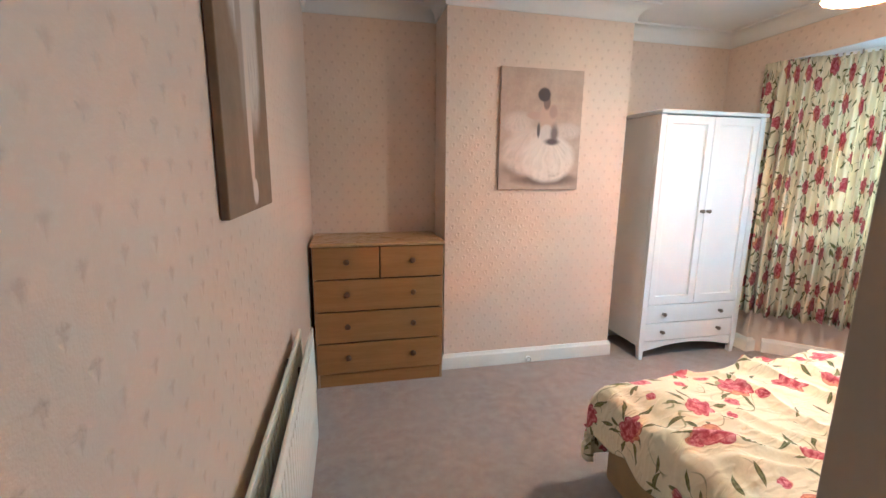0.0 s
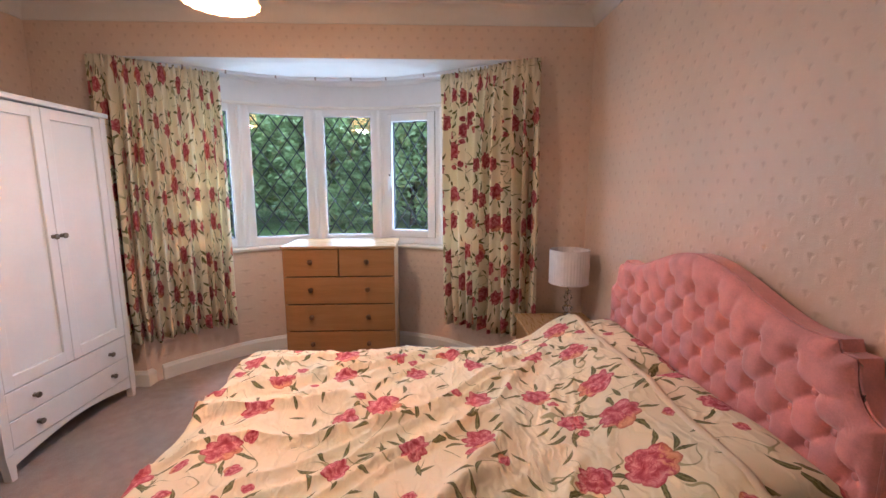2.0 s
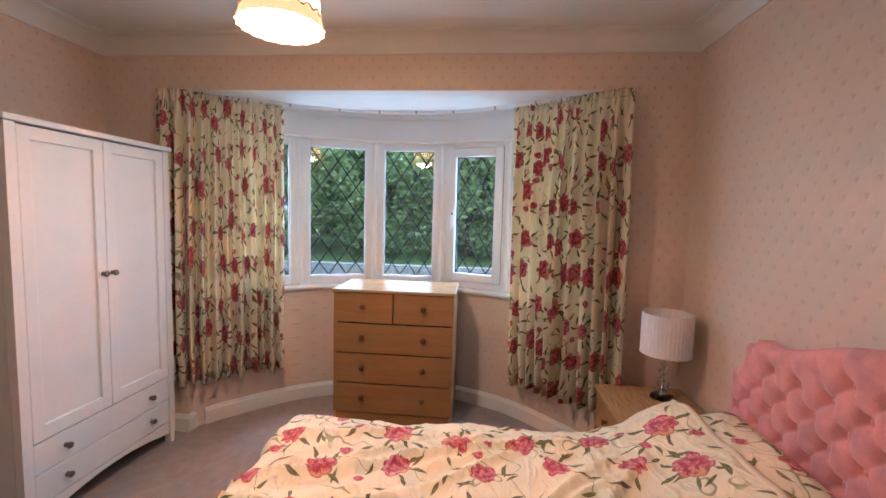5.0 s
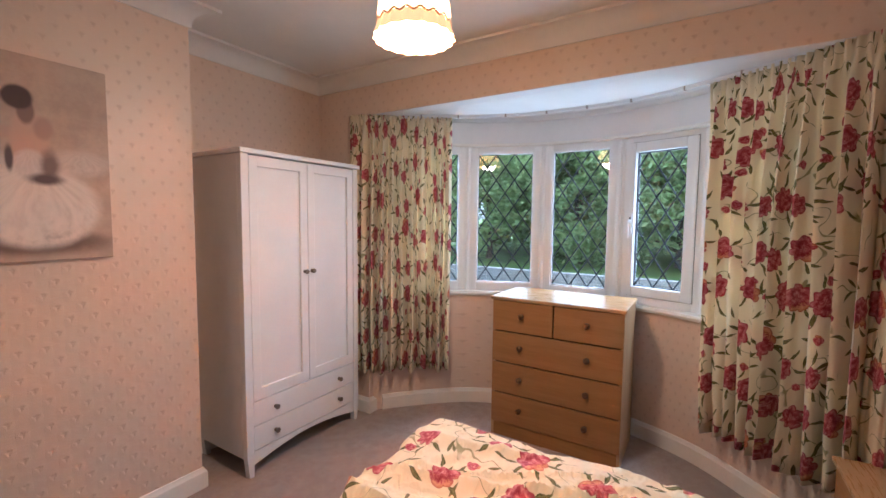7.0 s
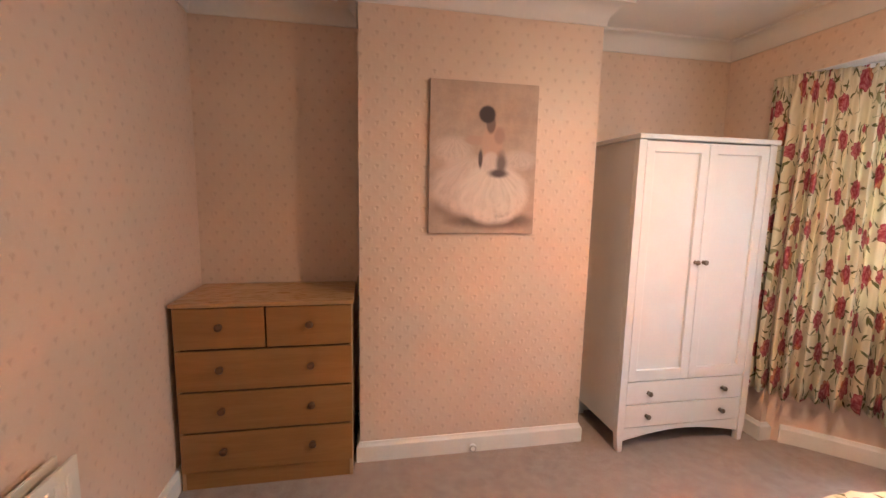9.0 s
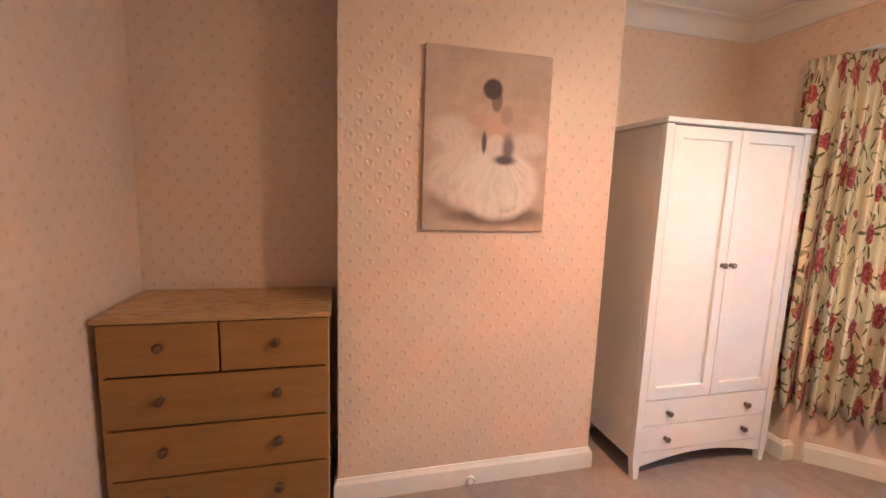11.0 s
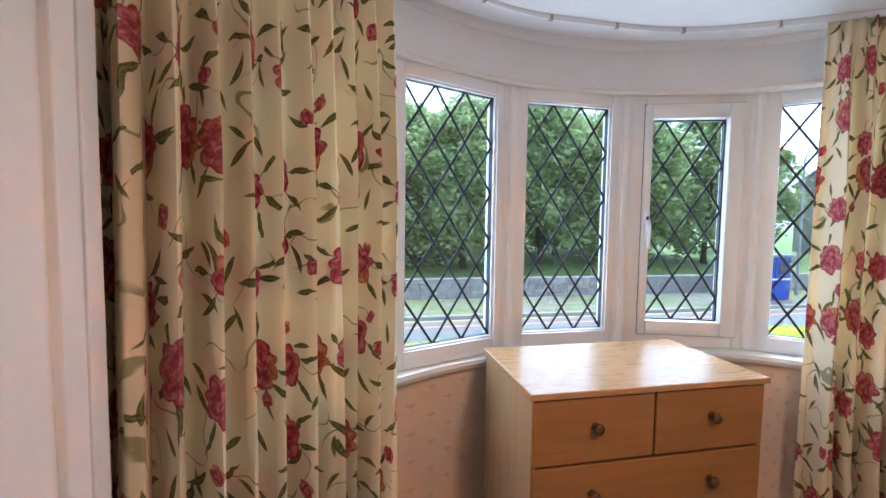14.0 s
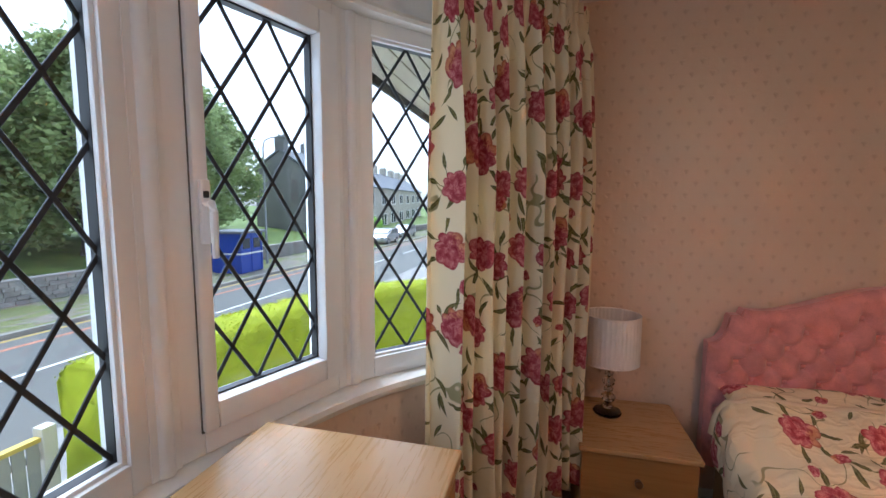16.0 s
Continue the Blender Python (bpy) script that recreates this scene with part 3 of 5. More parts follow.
def lattice(w, z0, z1, across, down, half=0.0049):
    """Diamond leads clipped to a pane: so many diamonds across and down."""
    bm = bmesh.new()
    b = (z1 - z0) / down
    slope = b * across / (2 * w)
    for sign in (1, -1):
        for i in range(-6, 13):
            (xa, za), (xb, zb) = [(x, z0 + b * i + sign * slope * (x + w)) for x in (-w, w)]
            if za > zb:
                xa, za, xb, zb = xb, zb, xa, za
            if zb <= z0 or za >= z1:
                continue
            if za < z0:
                xa, za = xa + (xb - xa) * (z0 - za) / (zb - za), z0
            if zb > z1:
                xb, zb = xa + (xb - xa) * (z1 - za) / (zb - za), z1
            d = Vector((xb - xa, 0, zb - za))
            if d.length < 0.01:
                continue
            bar = box(-0.0025, 0.0025, -half, half, 0, d.length, 0.001, segments=1)
            merged(bm, bar, Matrix.Translation((xa, 0, za)) @ d.to_track_quat("Z", "Y").to_matrix().to_4x4())
    return bm


for i, (a, b) in enumerate(zip(JOINTS, JOINTS[1:])):
    a, b = Vector(a), Vector(b)
    mid, along = (a + b) / 2, (b - a).normalized()
    w = (b - a).length / 2
    turn = math.degrees(math.atan2(along.y, along.x))
    win = thing(f"window_{i + 1}", pose(mid.x, mid.y, 0, 0, 0, turn), "white plastic window with diamond leaded glass", "window", "bay windows", "structure")
    opens = i == 3
    # local y points outwards (x runs along the wall towards the south)
    shift = 0.0
    if opens:
        # the sash has a slim bar on its handle side
        x0, x1, z0, z1 = 0.12 - w, w - 0.134, SILL_Z + 0.122, HEAD_Z - 0.124
        part("window_frame", rim_of(0.012 - w, w - 0.012, SILL_Z, HEAD_Z, 0.08, 0.062, 0.062, 0.062, -0.035, 0.04), UPVC, win, smooth=30)
        part("sash", rim_of(x0 - 0.034, x1 + 0.066, z0 - 0.066, z1 + 0.066, 0.034, 0.066, 0.066, 0.066, -0.05, 0.03, 0.006), UPVC, win, "white opening sash", smooth=30)
        # a thin grey ring stands in for the shadow line between frame and sash
        part("sash_shade_line", rim_of(x0 - 0.0365, x1 + 0.0685, z0 - 0.0685, z1 + 0.0685, 0.006, 0.006, 0.006, 0.006, -0.0375, -0.03, 0), SASH_SHADE, win, "grey line painted as shade round the sash")
        g, shift = (x1 - x0) / 2, (x0 + x1) / 2
    else:
        part("window_frame", ring_of(w - 0.012, SILL_Z, HEAD_Z, 0.068, -0.035, 0.04), UPVC, win, smooth=30)
        part("glazing_bead", ring_of(w - 0.075, SILL_Z + 0.063, HEAD_Z - 0.063, 0.014, -0.024, 0.0, 0.004), UPVC, win, smooth=30)
        g, z0, z1 = w - 0.085, SILL_Z + 0.073, HEAD_Z - 0.073
    part("gasket", ring_of(g + 0.004, z0 - 0.004, z1 + 0.004, 0.009, -0.012, 0.012, 0), RUBBER, win, "black rubber gasket", pose(shift, 0, 0))
    pane = part("pane", box(-g, g, 0.006, 0.010, z0, z1), GLASS, win, "clear glass pane", pose(shift, 0, 0))
    pane.visible_shadow = False
    part("lead_lattice", lattice(g, z0, z1, 2.5 if opens else 3, 4.5 if opens else 5), LEAD, win, "dark diamond lead lattice", pose(shift, 0, 0))
    if opens:
        bar = box(-0.011, 0.011, -0.066, -0.052, -0.07, 0.07, 0.004)
        handle = part("handle", bar, UPVC, win, "white espagnolette handle", pose(-(w - 0.104), 0, 1.5), 30)
        grip = tube([(0, -0.06, 0.02), (0, -0.085, 0.018), (0, -0.094, 0.0), (0, -0.094, -0.1)], [0.009, 0.009, 0.009, 0.007], 8)
        part("lever", grip, UPVC, handle, "white lever", smooth=40)
        part("key_cap", box(-0.006, 0.006, -0.07, -0.064, 0.03, 0.045, 0.002), RUBBER, handle, "black lock button")
for a, b in zip(JOINTS, JOINTS[1:]):
    # the sky's light at each opening
    a, b = Vector(a), Vector(b)
    mid, along = (a + b) / 2, (b - a).normalized()
    daylight = new("daylight", bpy.data.lights.new("daylight", "AREA"))
    daylight.data.shape, daylight.data.size, daylight.data.size_y = "RECTANGLE", (b - a).length - 0.2, 0.98
    daylight.data.energy, daylight.data.color = DAYLIGHT, (0.97, 0.985, 1.0)
    out = Vector((-along.y, along.x, 0))
    eye = Vector((mid.x, mid.y, (SILL_Z + HEAD_Z) / 2)) + out * 0.05
    daylight.matrix_world = look(eye, eye - out)
for i, (x, y) in enumerate(JOINTS):
    post = thing(f"window_post_{i + 1}", pose(x, y, SILL_Z, 0, 0, 0), "white bay corner post between windows", "window post", "bay posts", "structure")
    body = prism([(-0.045, -0.032), (-0.045, 0.032), (0.05, 0.045), (0.05, -0.045)], 0, HEAD_Z - SILL_Z)
    mullion = part("mullion", body, UPVC, post, at=pose(0, 0, 0, 0, 0, [62, 32, 11, -11, -32, -62][i]))
    strip = prism([(-0.044 - 0.014 * math.sin(a), 0.017 * math.cos(a)) for a in (radians(20 * j) for j in range(10))], 0.001, HEAD_Z - SILL_Z - 0.022)
    part("cover_strip", strip, UPVC, mullion, "rounded white cover strip", smooth=40)

# curtain rail under the bay ceiling
RAIL = spline([(3.985, 3.97, 0), (4.015, 3.80, 0), (4.19, 3.58, 0), (4.42, 3.29, 0), (4.66, 2.86, 0), (4.70, 2.45, 0), (4.66, 2.04, 0), (4.42, 1.61, 0), (4.19, 1.32, 0), (4.015, 1.10, 0), (3.985, 0.93, 0)], 10)
rail = thing("curtain_rail", pose(0, 0, 0), "thin white plastic curtain rail following the bay", "curtain rail")
inside = [p for p in RAIL if p.x > EAST + 0.11]


def lift(x):
    """The rail follows the bay ceiling upwards."""
    return 0.034 * min(1, max(0, (x - 4.2) / 0.45))


track = sweep(inside, [(-0.006, 2.26), (-0.006, 2.284), (0.006, 2.284), (0.006, 2.26)])
for v in track.verts:
    v.co.z += lift(v.co.x)
part("track", track, UPVC, rail)
for j in range(4, len(inside) - 3, 7):
    p = inside[j]
    part("bracket", box(p.x - 0.008, p.x + 0.008, p.y - 0.008, p.y + 0.008, 2.257 + lift(p.x), LINTEL + (BAY_CEIL - LINTEL) * (p.x - EAST - 0.1) / 0.7 + 0.004, 0.003), STEEL_CLIP, rail, "grey rail bracket")


def curtain(name, start, end, top, low, folds, seed, label):
    """A gathered curtain along the rail; UV is the flat cloth in metres."""
    rnd = random.Random(seed)
    line = [p for p in RAIL if min(start, end) <= p.y <= max(start, end)]
    if line[0].y < line[-1].y:
        line.reverse()
    lens = [0.0]
    for a, b in zip(line, line[1:]):
        lens.append(lens[-1] + (b - a).length)
    n, rows = folds * 12, 26
    amp = [rnd.uniform(0.7, 1.25) for _ in range(folds + 2)]
    jit = [rnd.uniform(-0.28, 0.28) for _ in range(folds + 2)]
    bm = bmesh.new()
    layer = bm.loops.layers.uv.new("UVMap")
    grid, cloth = [], []
    for r in range(rows + 1):
        f = r / rows
        z = top + (low - top) * f
        ring, us, last, u = [], [], None, seed * 0.37
        for i in range(n + 1):
            s = i / n
            k = s * folds
            c = int(min(k, folds))
            d = lens[-1] * min(1, max(0, s + (0.01 if f > 0.9 else 0) * math.sin(9 * s)))
            j = max(q for q in range(len(lens)) if lens[q] <= d + 1e-9)
            j = min(j, len(line) - 2)
            t = (d - lens[j]) / max(1e-6, lens[j + 1] - lens[j])
            p = line[j].lerp(line[j + 1], t)
            tan = (line[j + 1] - line[j]).normalized()
            nor = Vector((-tan.y, tan.x, 0))
            depth = (0.016 + 0.042 * min(1, f * 3)) * (amp[c] * (1 - (k - c)) + amp[min(c + 1, folds + 1)] * (k - c))
            bend = math.sin(2 * math.pi * (k + jit[c] * (1 - (k - c)) * f + jit[min(c + 1, folds + 1)] * (k - c) * f))
            wave = depth * (bend + 0.25 * math.sin(4 * math.pi * k + 1.3 * f + seed))
            if f < 0.05:
                wave = 0.012 * math.sin(2 * math.pi * k * 2)
            drift = 0.03 * f * math.sin(2.2 * s * math.pi + seed) + 0.012 * f * math.sin(5 * f + 7 * s)
            q = p + nor * (wave + drift * 0.4) + tan * (drift * 0.5)
            v = Vector((q.x, q.y, z + (0.012 * math.sin(k * 2.1 + seed) if r == rows else 0)))
            if last is not None:
                u += (Vector((v.x, v.y)) - Vector((last.x, last.y))).length
            ring.append(bm.verts.new(v)), us.append(u)
            last = v
        grid.append(ring), cloth.append(us)
    for r in range(rows):
        for i in range(n):
            face = bm.faces.new((grid[r][i], grid[r][i + 1], grid[r + 1][i + 1], grid[r + 1][i]))
            where = ((r, i), (r, i + 1), (r + 1, i + 1), (r + 1, i))
            for loop, (a, b) in zip(face.loops, where):
                loop[layer].uv = (cloth[rows // 2][b], grid[a][b].co.z)
    ob = thing(name, pose(0, 0, 0), label, "curtain", "bay curtains")
    cloth_ob = part("cloth", bm, CURTAIN, ob, smooth=80)
    thick = cloth_ob.modifiers.new("thickness", "SOLIDIFY")
    thick.thickness, thick.offset = 0.003, 0
    return ob


curtain("curtain", 3.93, 3.28, 2.278, 0.345, 11, 3, "cream floral curtain gathered on the bay rail beside the wardrobe")
curtain("curtain", 1.66, 0.98, 2.278, 0.345, 11, 8, "cream floral curtain gathered on the bay rail beside the bedside cabinet")

# ---- furniture ----
def knob(parent, x, z, y, mat, r=0.015, label=""):
    """A turned knob whose stem points along -y."""
    prof = [(r * 0.75, 0), (r * 0.75, 0.003), (r * 0.42, 0.006), (r * 0.42, 0.013), (r * 0.9, 0.018), (r, 0.024), (r * 0.85, 0.029), (r * 0.35, 0.031), (0.0005, 0.031)]
    return part("knob", lathe(prof, 14), mat, parent, label, pose(x, y, z, 90, 0, 0), 50)


def chest_of_drawers(at, label):
    """Four rows of drawers, the top one split. Local: x across, front at y = 0, back at y = D."""
    W, D, H = 0.875, 0.485, 0.99
    ob = thing("chest_of_drawers", at, label, "chest of drawers", "oak chests of drawers")
    for side in (-1, 1):
        x = side * (W / 2 - 0.018)
        part("side_panel", box(x - 0.0085, x + 0.0085, 0.018, D - 0.005, 0, H - 0.022, 0.0015), OAK_SIDE_LIT, ob)
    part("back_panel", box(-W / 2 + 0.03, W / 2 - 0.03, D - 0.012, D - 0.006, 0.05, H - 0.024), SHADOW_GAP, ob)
    part("carcass", box(-W / 2 + 0.028, W / 2 - 0.028, 0.036, D - 0.014, 0.062, H - 0.024), SHADOW_GAP, ob, "carcass block blackened as shade in the drawer gaps")
    part("top", box(-W / 2, W / 2, 0, D, H - 0.021, H, 0.004), OAK_TOP_LIT, ob, "oak-effect top paled by painted daylight")
    part("plinth", box(-W / 2 + 0.027, W / 2 - 0.027, 0.022, 0.036, 0, 0.092, 0.0015), OAK_FRONT_SHADED, ob)
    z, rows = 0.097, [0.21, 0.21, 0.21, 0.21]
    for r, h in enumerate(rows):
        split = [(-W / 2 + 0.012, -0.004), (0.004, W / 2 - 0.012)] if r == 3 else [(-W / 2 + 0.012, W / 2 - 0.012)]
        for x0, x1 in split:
            d = part("drawer_front", box(x0, x1, 0.012, 0.03, z, z + h, 0.003), OAK_FRONT_SHADED, ob)
            for kx in ([(x0 + x1) / 2] if r == 3 else [-W / 4, W / 4]):
                knob(d, kx, z + h * 0.55, 0.012, BRONZE, 0.019, "small bronze knob")
        z += h + 0.009
    return ob


chest_of_drawers(pose(1.04, 3.835, 0, 0, 0, 0), "oak-effect chest of drawers standing in the chimney alcove")
chest_of_drawers(pose(4.283, 2.44, 0, 0, 0, -90), "oak-effect chest of drawers standing in the bay under the window")


def wardrobe(at):
    """Two panelled doors over two drawers, arched apron, four square legs. Local: x across, front at y = 0."""
    W, D, H = 0.912, 0.51, 1.9
    ob = thing("wardrobe", at, "white lacquered two-door wardrobe with two drawers beside the chimney breast", "wardrobe")
    h = W / 2
    for sx in (-1, 1):
        for y0 in (0.004, D - 0.045):
            taper = prism([(sx * h, 0.13), (sx * (h - 0.014), 0), (sx * (h - 0.042), 0), (sx * (h - 0.045), 0.13)], y0, y0 + 0.04, "y")
            part("leg", taper, WARDROBE, ob)
        part("stile", box(sx * h - (0.045 if sx > 0 else 0), sx * h + (0 if sx > 0 else 0.045), 0.004, 0.044, 0.13, H - 0.03, 0.002), WARDROBE, ob)
        part("side_panel", box(sx * h - (0.017 if sx > 0 else -0.001), sx * h - (0.001 if sx > 0 else -0.017), 0.046, D - 0.006, 0.11, H - 0.03, 0.001), WARDROBE, ob)
    part("back_panel", box(-h + 0.02, h - 0.02, D - 0.012, D - 0.005, 0.12, H - 0.03), WARDROBE, ob)
    part("carcass", box(-h + 0.02, h - 0.02, 0.05, D - 0.014, 0.14, H - 0.032), SHADOW_GAP, ob, "wardrobe carcass block blackened as shade in the gaps")
    part("top", box(-h - 0.012, h + 0.012, -0.012, D, H - 0.028, H, 0.006), WARDROBE, ob, "white overhanging top")
    arch = [(-h + 0.047, 0.145), (-h + 0.047, 0.065)] + [(x, 0.065 + 0.052 * math.cos(x / (h - 0.047) * math.pi / 2)) for x in [(-h + 0.047) + (W - 0.094) * i / 20 for i in range(1, 20)]]
    arch += [(h - 0.047, 0.065), (h - 0.047, 0.145)]
    part("apron", prism(arch, 0.012, 0.03, "y"), WARDROBE, ob, "arched white apron")
    for z0, z1 in ((0.15, 0.292), (0.297, 0.44)):
        d = part("drawer_front", box(-h + 0.048, h - 0.048, 0.008, 0.03, z0, z1, 0.003), WARDROBE, ob)
        for x in (-0.262, 0.262):
            knob(d, x, (z0 + z1) / 2, 0.008, PEWTER, 0.016, "dark pewter knob")
    z0, z1 = 0.446, H - 0.036
    for sx in (-1, 1):
        x0, x1 = (-h + 0.048, -0.0015) if sx < 0 else (0.0015, h - 0.048)
        door = part("door", box(x0 + 0.05, x1 - 0.05, 0.021, 0.028, z0 + 0.05, z1 - 0.05), WARDROBE, ob, "white panelled door")
        frame_bm = box(x0, x0 + 0.055, 0.006, 0.03, z0, z1, 0.004)
        box(x1 - 0.055, x1, 0.006, 0.03, z0, z1, 0.004, frame_bm)
        box(x0 + 0.05, x1 - 0.05, 0.006, 0.03, z0, z0 + 0.07, 0.004, frame_bm), box(x0 + 0.05, x1 - 0.05, 0.006, 0.03, z1 - 0.06, z1, 0.004, frame_bm)
        part("door_frame", frame_bm, WARDROBE, door)
        knob(door, sx * 0.028, 1.172, 0.006, PEWTER, 0.016, "dark pewter knob")
    return ob


wardrobe(pose(3.492, 3.807, 0))

# ---- the bed ----
BX0, BX1, BY0, BY1 = 1.98, 3.33, 0.745, 2.65
BXM = (BX0 + BX1) / 2
bed = thing("divan_bed", pose(BXM, 0, 0), "double divan bed with a tan base", "bed")
for sx in (-1, 1):
    for y in (BY0 + 0.15, BY1 - 0.15):
        part("castor", lathe([(0.02, 0), (0.024, 0.01), (0.024, 0.03), (0.015, 0.045), (0.012, 0.062)], 12), DARK, bed, at=pose(sx * 0.52, y, 0))
part("divan_base", box(BX0 - BXM, BX1 - BXM, BY0, BY1, 0.055, 0.31, 0.02), DIVAN, bed, "tan fabric divan base", smooth=40)
part("mattress", box(BX0 - BXM + 0.005, BX1 - BXM - 0.005, BY0, BY1 - 0.005, 0.312, 0.505, 0.045, segments=4), SHEET, bed, "white mattress", smooth=40)


def bedcover():
    """The duvet: a quilted sheet draped over the mattress, tucked up towards the pillows, with creases."""
    nx, ny = 160, 190
    x0, x1, y0, y1 = -0.92, 0.92, 0.955, 3.0
    bm = bmesh.new()
    layer = bm.loops.layers.uv.new("UVMap")
    hx = 0.675
    grid = []

    def surface(u, v):
        fold = 0.011 * noise.fractal(Vector((u * 1.7 + v * 0.6, v * 3.1, 0.3)), 1.0, 2.0, 3) + 0.008 * math.sin(9 * v + 5 * u + 3 * noise.noise(Vector((u * 2, v * 2, 4))))
        crease = 0.02 * (1 - min(1, abs(noise.noise(Vector((u * 1.0 + 3 + v * 0.5, v * 2.6 - u * 1.4, 1.7)))) * 7)) + 0.012 * (1 - min(1, abs(noise.noise(Vector((u * 1.6 + 9, v * 4.2 + u * 1.8, 5.1)))) * 6))
        far = math.hypot(0.95 - u, v - 0.6)
        across, along = math.atan2(v - 0.6, 0.95 - u) + 0.1 * noise.noise(Vector((u * 1.5, v * 1.5, 8))), 1.1 * far
        ridge = 0.0
        for step, tall, deep in ((6.5, 0.034, 2.0), (12.0, 0.022, 6.4)):
            ridge += tall * max(0, 1 - abs(noise.noise(Vector((along, across * step, deep)))) * 4.5) ** 1.4
        z = 0.553 + fold + 0.6 * crease + ridge * min(1, max(0.15, (v - 1.05) / 0.4)) * min(1, max(0.2, (0.72 - u) / 0.3))
        # the tented part by the pillows, towards the bedside cabinet
        z += math.exp(-((v - 0.95) / 0.23) ** 2) * (0.165 + 0.012 * math.exp(-((u - 0.62) / 0.16) ** 2))
        z += 0.03 * math.exp(-((v - 1.5) / 0.5) ** 2) * math.cos(u * 1.6)
        edge = BY1 - 0.01 + 0.035 * u / hx
        over_x, over_y = max(0, abs(u) - hx), max(0, v - edge)
        x = u if not over_x else math.copysign(hx, u) + math.copysign(1, u) * 0.09 * (1 - math.exp(-over_x / 0.05))
        y = v if not over_y else edge + 0.09 * (1 - math.exp(-over_y / 0.05))
        drop = math.sqrt(over_x ** 2 + over_y ** 2)
        near = min(1, max(0, 1 - (hx - abs(u)) / 0.1)) ** 2 if abs(u) < hx else 1
        nearf = min(1, max(0, 1 - (edge - v) / 0.1)) ** 2 if v < edge else 1
        z -= 0.03 * max(near, nearf)
        z -= max(0, drop - 0.03) * 0.96
        if drop > 0.04:
            ripple = 0.014 * math.sin(14 * (v if over_x > over_y else u) + 4 * noise.noise(Vector((u * 3, v * 3, 2))))
            if over_x > over_y:
                x += math.copysign(ripple, u)
            else:
                y += ripple
        return Vector((x, y, z))

    for j in range(ny + 1):
        v = y0 + (y1 - y0) * j / ny
        grid.append([bm.verts.new(surface(x0 + (x1 - x0) * i / nx, v)) for i in range(nx + 1)])
    for j in range(ny):
        for i in range(nx):
            face = bm.faces.new((grid[j][i], grid[j][i + 1], grid[j + 1][i + 1], grid[j + 1][i]))
            for loop, (a, b) in zip(face.loops, ((j, i), (j, i + 1), (j + 1, i + 1), (j + 1, i))):
                loop[layer].uv = (x0 + (x1 - x0) * b / nx, y0 + (y1 - y0) * a / ny)
    ob = thing("duvet", pose(BXM, 0, 0), "crumpled cream duvet with pink peonies spread over the bed", "duvet")
    cover = part("duvet_cover", bm, FLORAL, ob, smooth=60)
    fat = cover.modifiers.new("thickness", "SOLIDIFY")
    fat.thickness, fat.offset = 0.03, -1
    rim = [tuple(surface(x0 + (x1 - x0) * i / 60, y0) + Vector((0, -0.004, -0.011))) for i in range(3, 58)]
    part("hem", tube(rim, 0.019, 8), HEM, ob, "plain cream hem", smooth=60)
    return ob


bedcover()


def pillow(at, label):
    """A soft floral pillow lying flat, thicker in the middle."""
    bm, n, m = bmesh.new(), 28, 18
    layer = bm.loops.layers.uv.new("UVMap")
    W, L, T = 0.68, 0.44, 0.165
    sides = []
    for s in (1, -1):
        rows = []
        for j in range(m + 1):
            row = []
            for i in range(n + 1):
                a, b = 2 * i / n - 1, 2 * j / m - 1
                puff = max(0, (1 - a ** 4) * (1 - b ** 4)) ** 0.55
                pin = 1 - 0.06 * (1 - abs(b)) * abs(a) ** 3
                bulge = 0.012 * noise.noise(Vector((a * 2 + s, b * 2, at.translation.x)))
                row.append(bm.verts.new((a * W / 2 * pin, b * L / 2 * (1 - 0.07 * (1 - abs(a)) * abs(b) ** 3), s * (T / 2 * puff + (bulge if puff > 0.2 else 0)))))
            rows.append(row)
        for j in range(m):
            for i in range(n):
                f = bm.faces.new((rows[j][i], rows[j][i + 1], rows[j + 1][i + 1], rows[j + 1][i]))
                for loop in f.loops:
                    loop[layer].uv = (loop.vert.co.x + at.translation.x * 2, loop.vert.co.y + 0.4 * s)
        sides.append(rows)
    bmesh.ops.remove_doubles(bm, verts=bm.verts, dist=0.0005)
    ob = thing("pillow", at, label, "pillow", "bed pillows")
    part("pillowcase", bm, FLORAL, ob, smooth=70)


pillow(pose(BXM - 0.34, 0.94, 0.638, -14, 0, 2), "cream floral pillow against the headboard")
pillow(pose(BXM + 0.34, 0.94, 0.638, -14, 0, -2), "cream floral pillow against the headboard beside the cabinet")


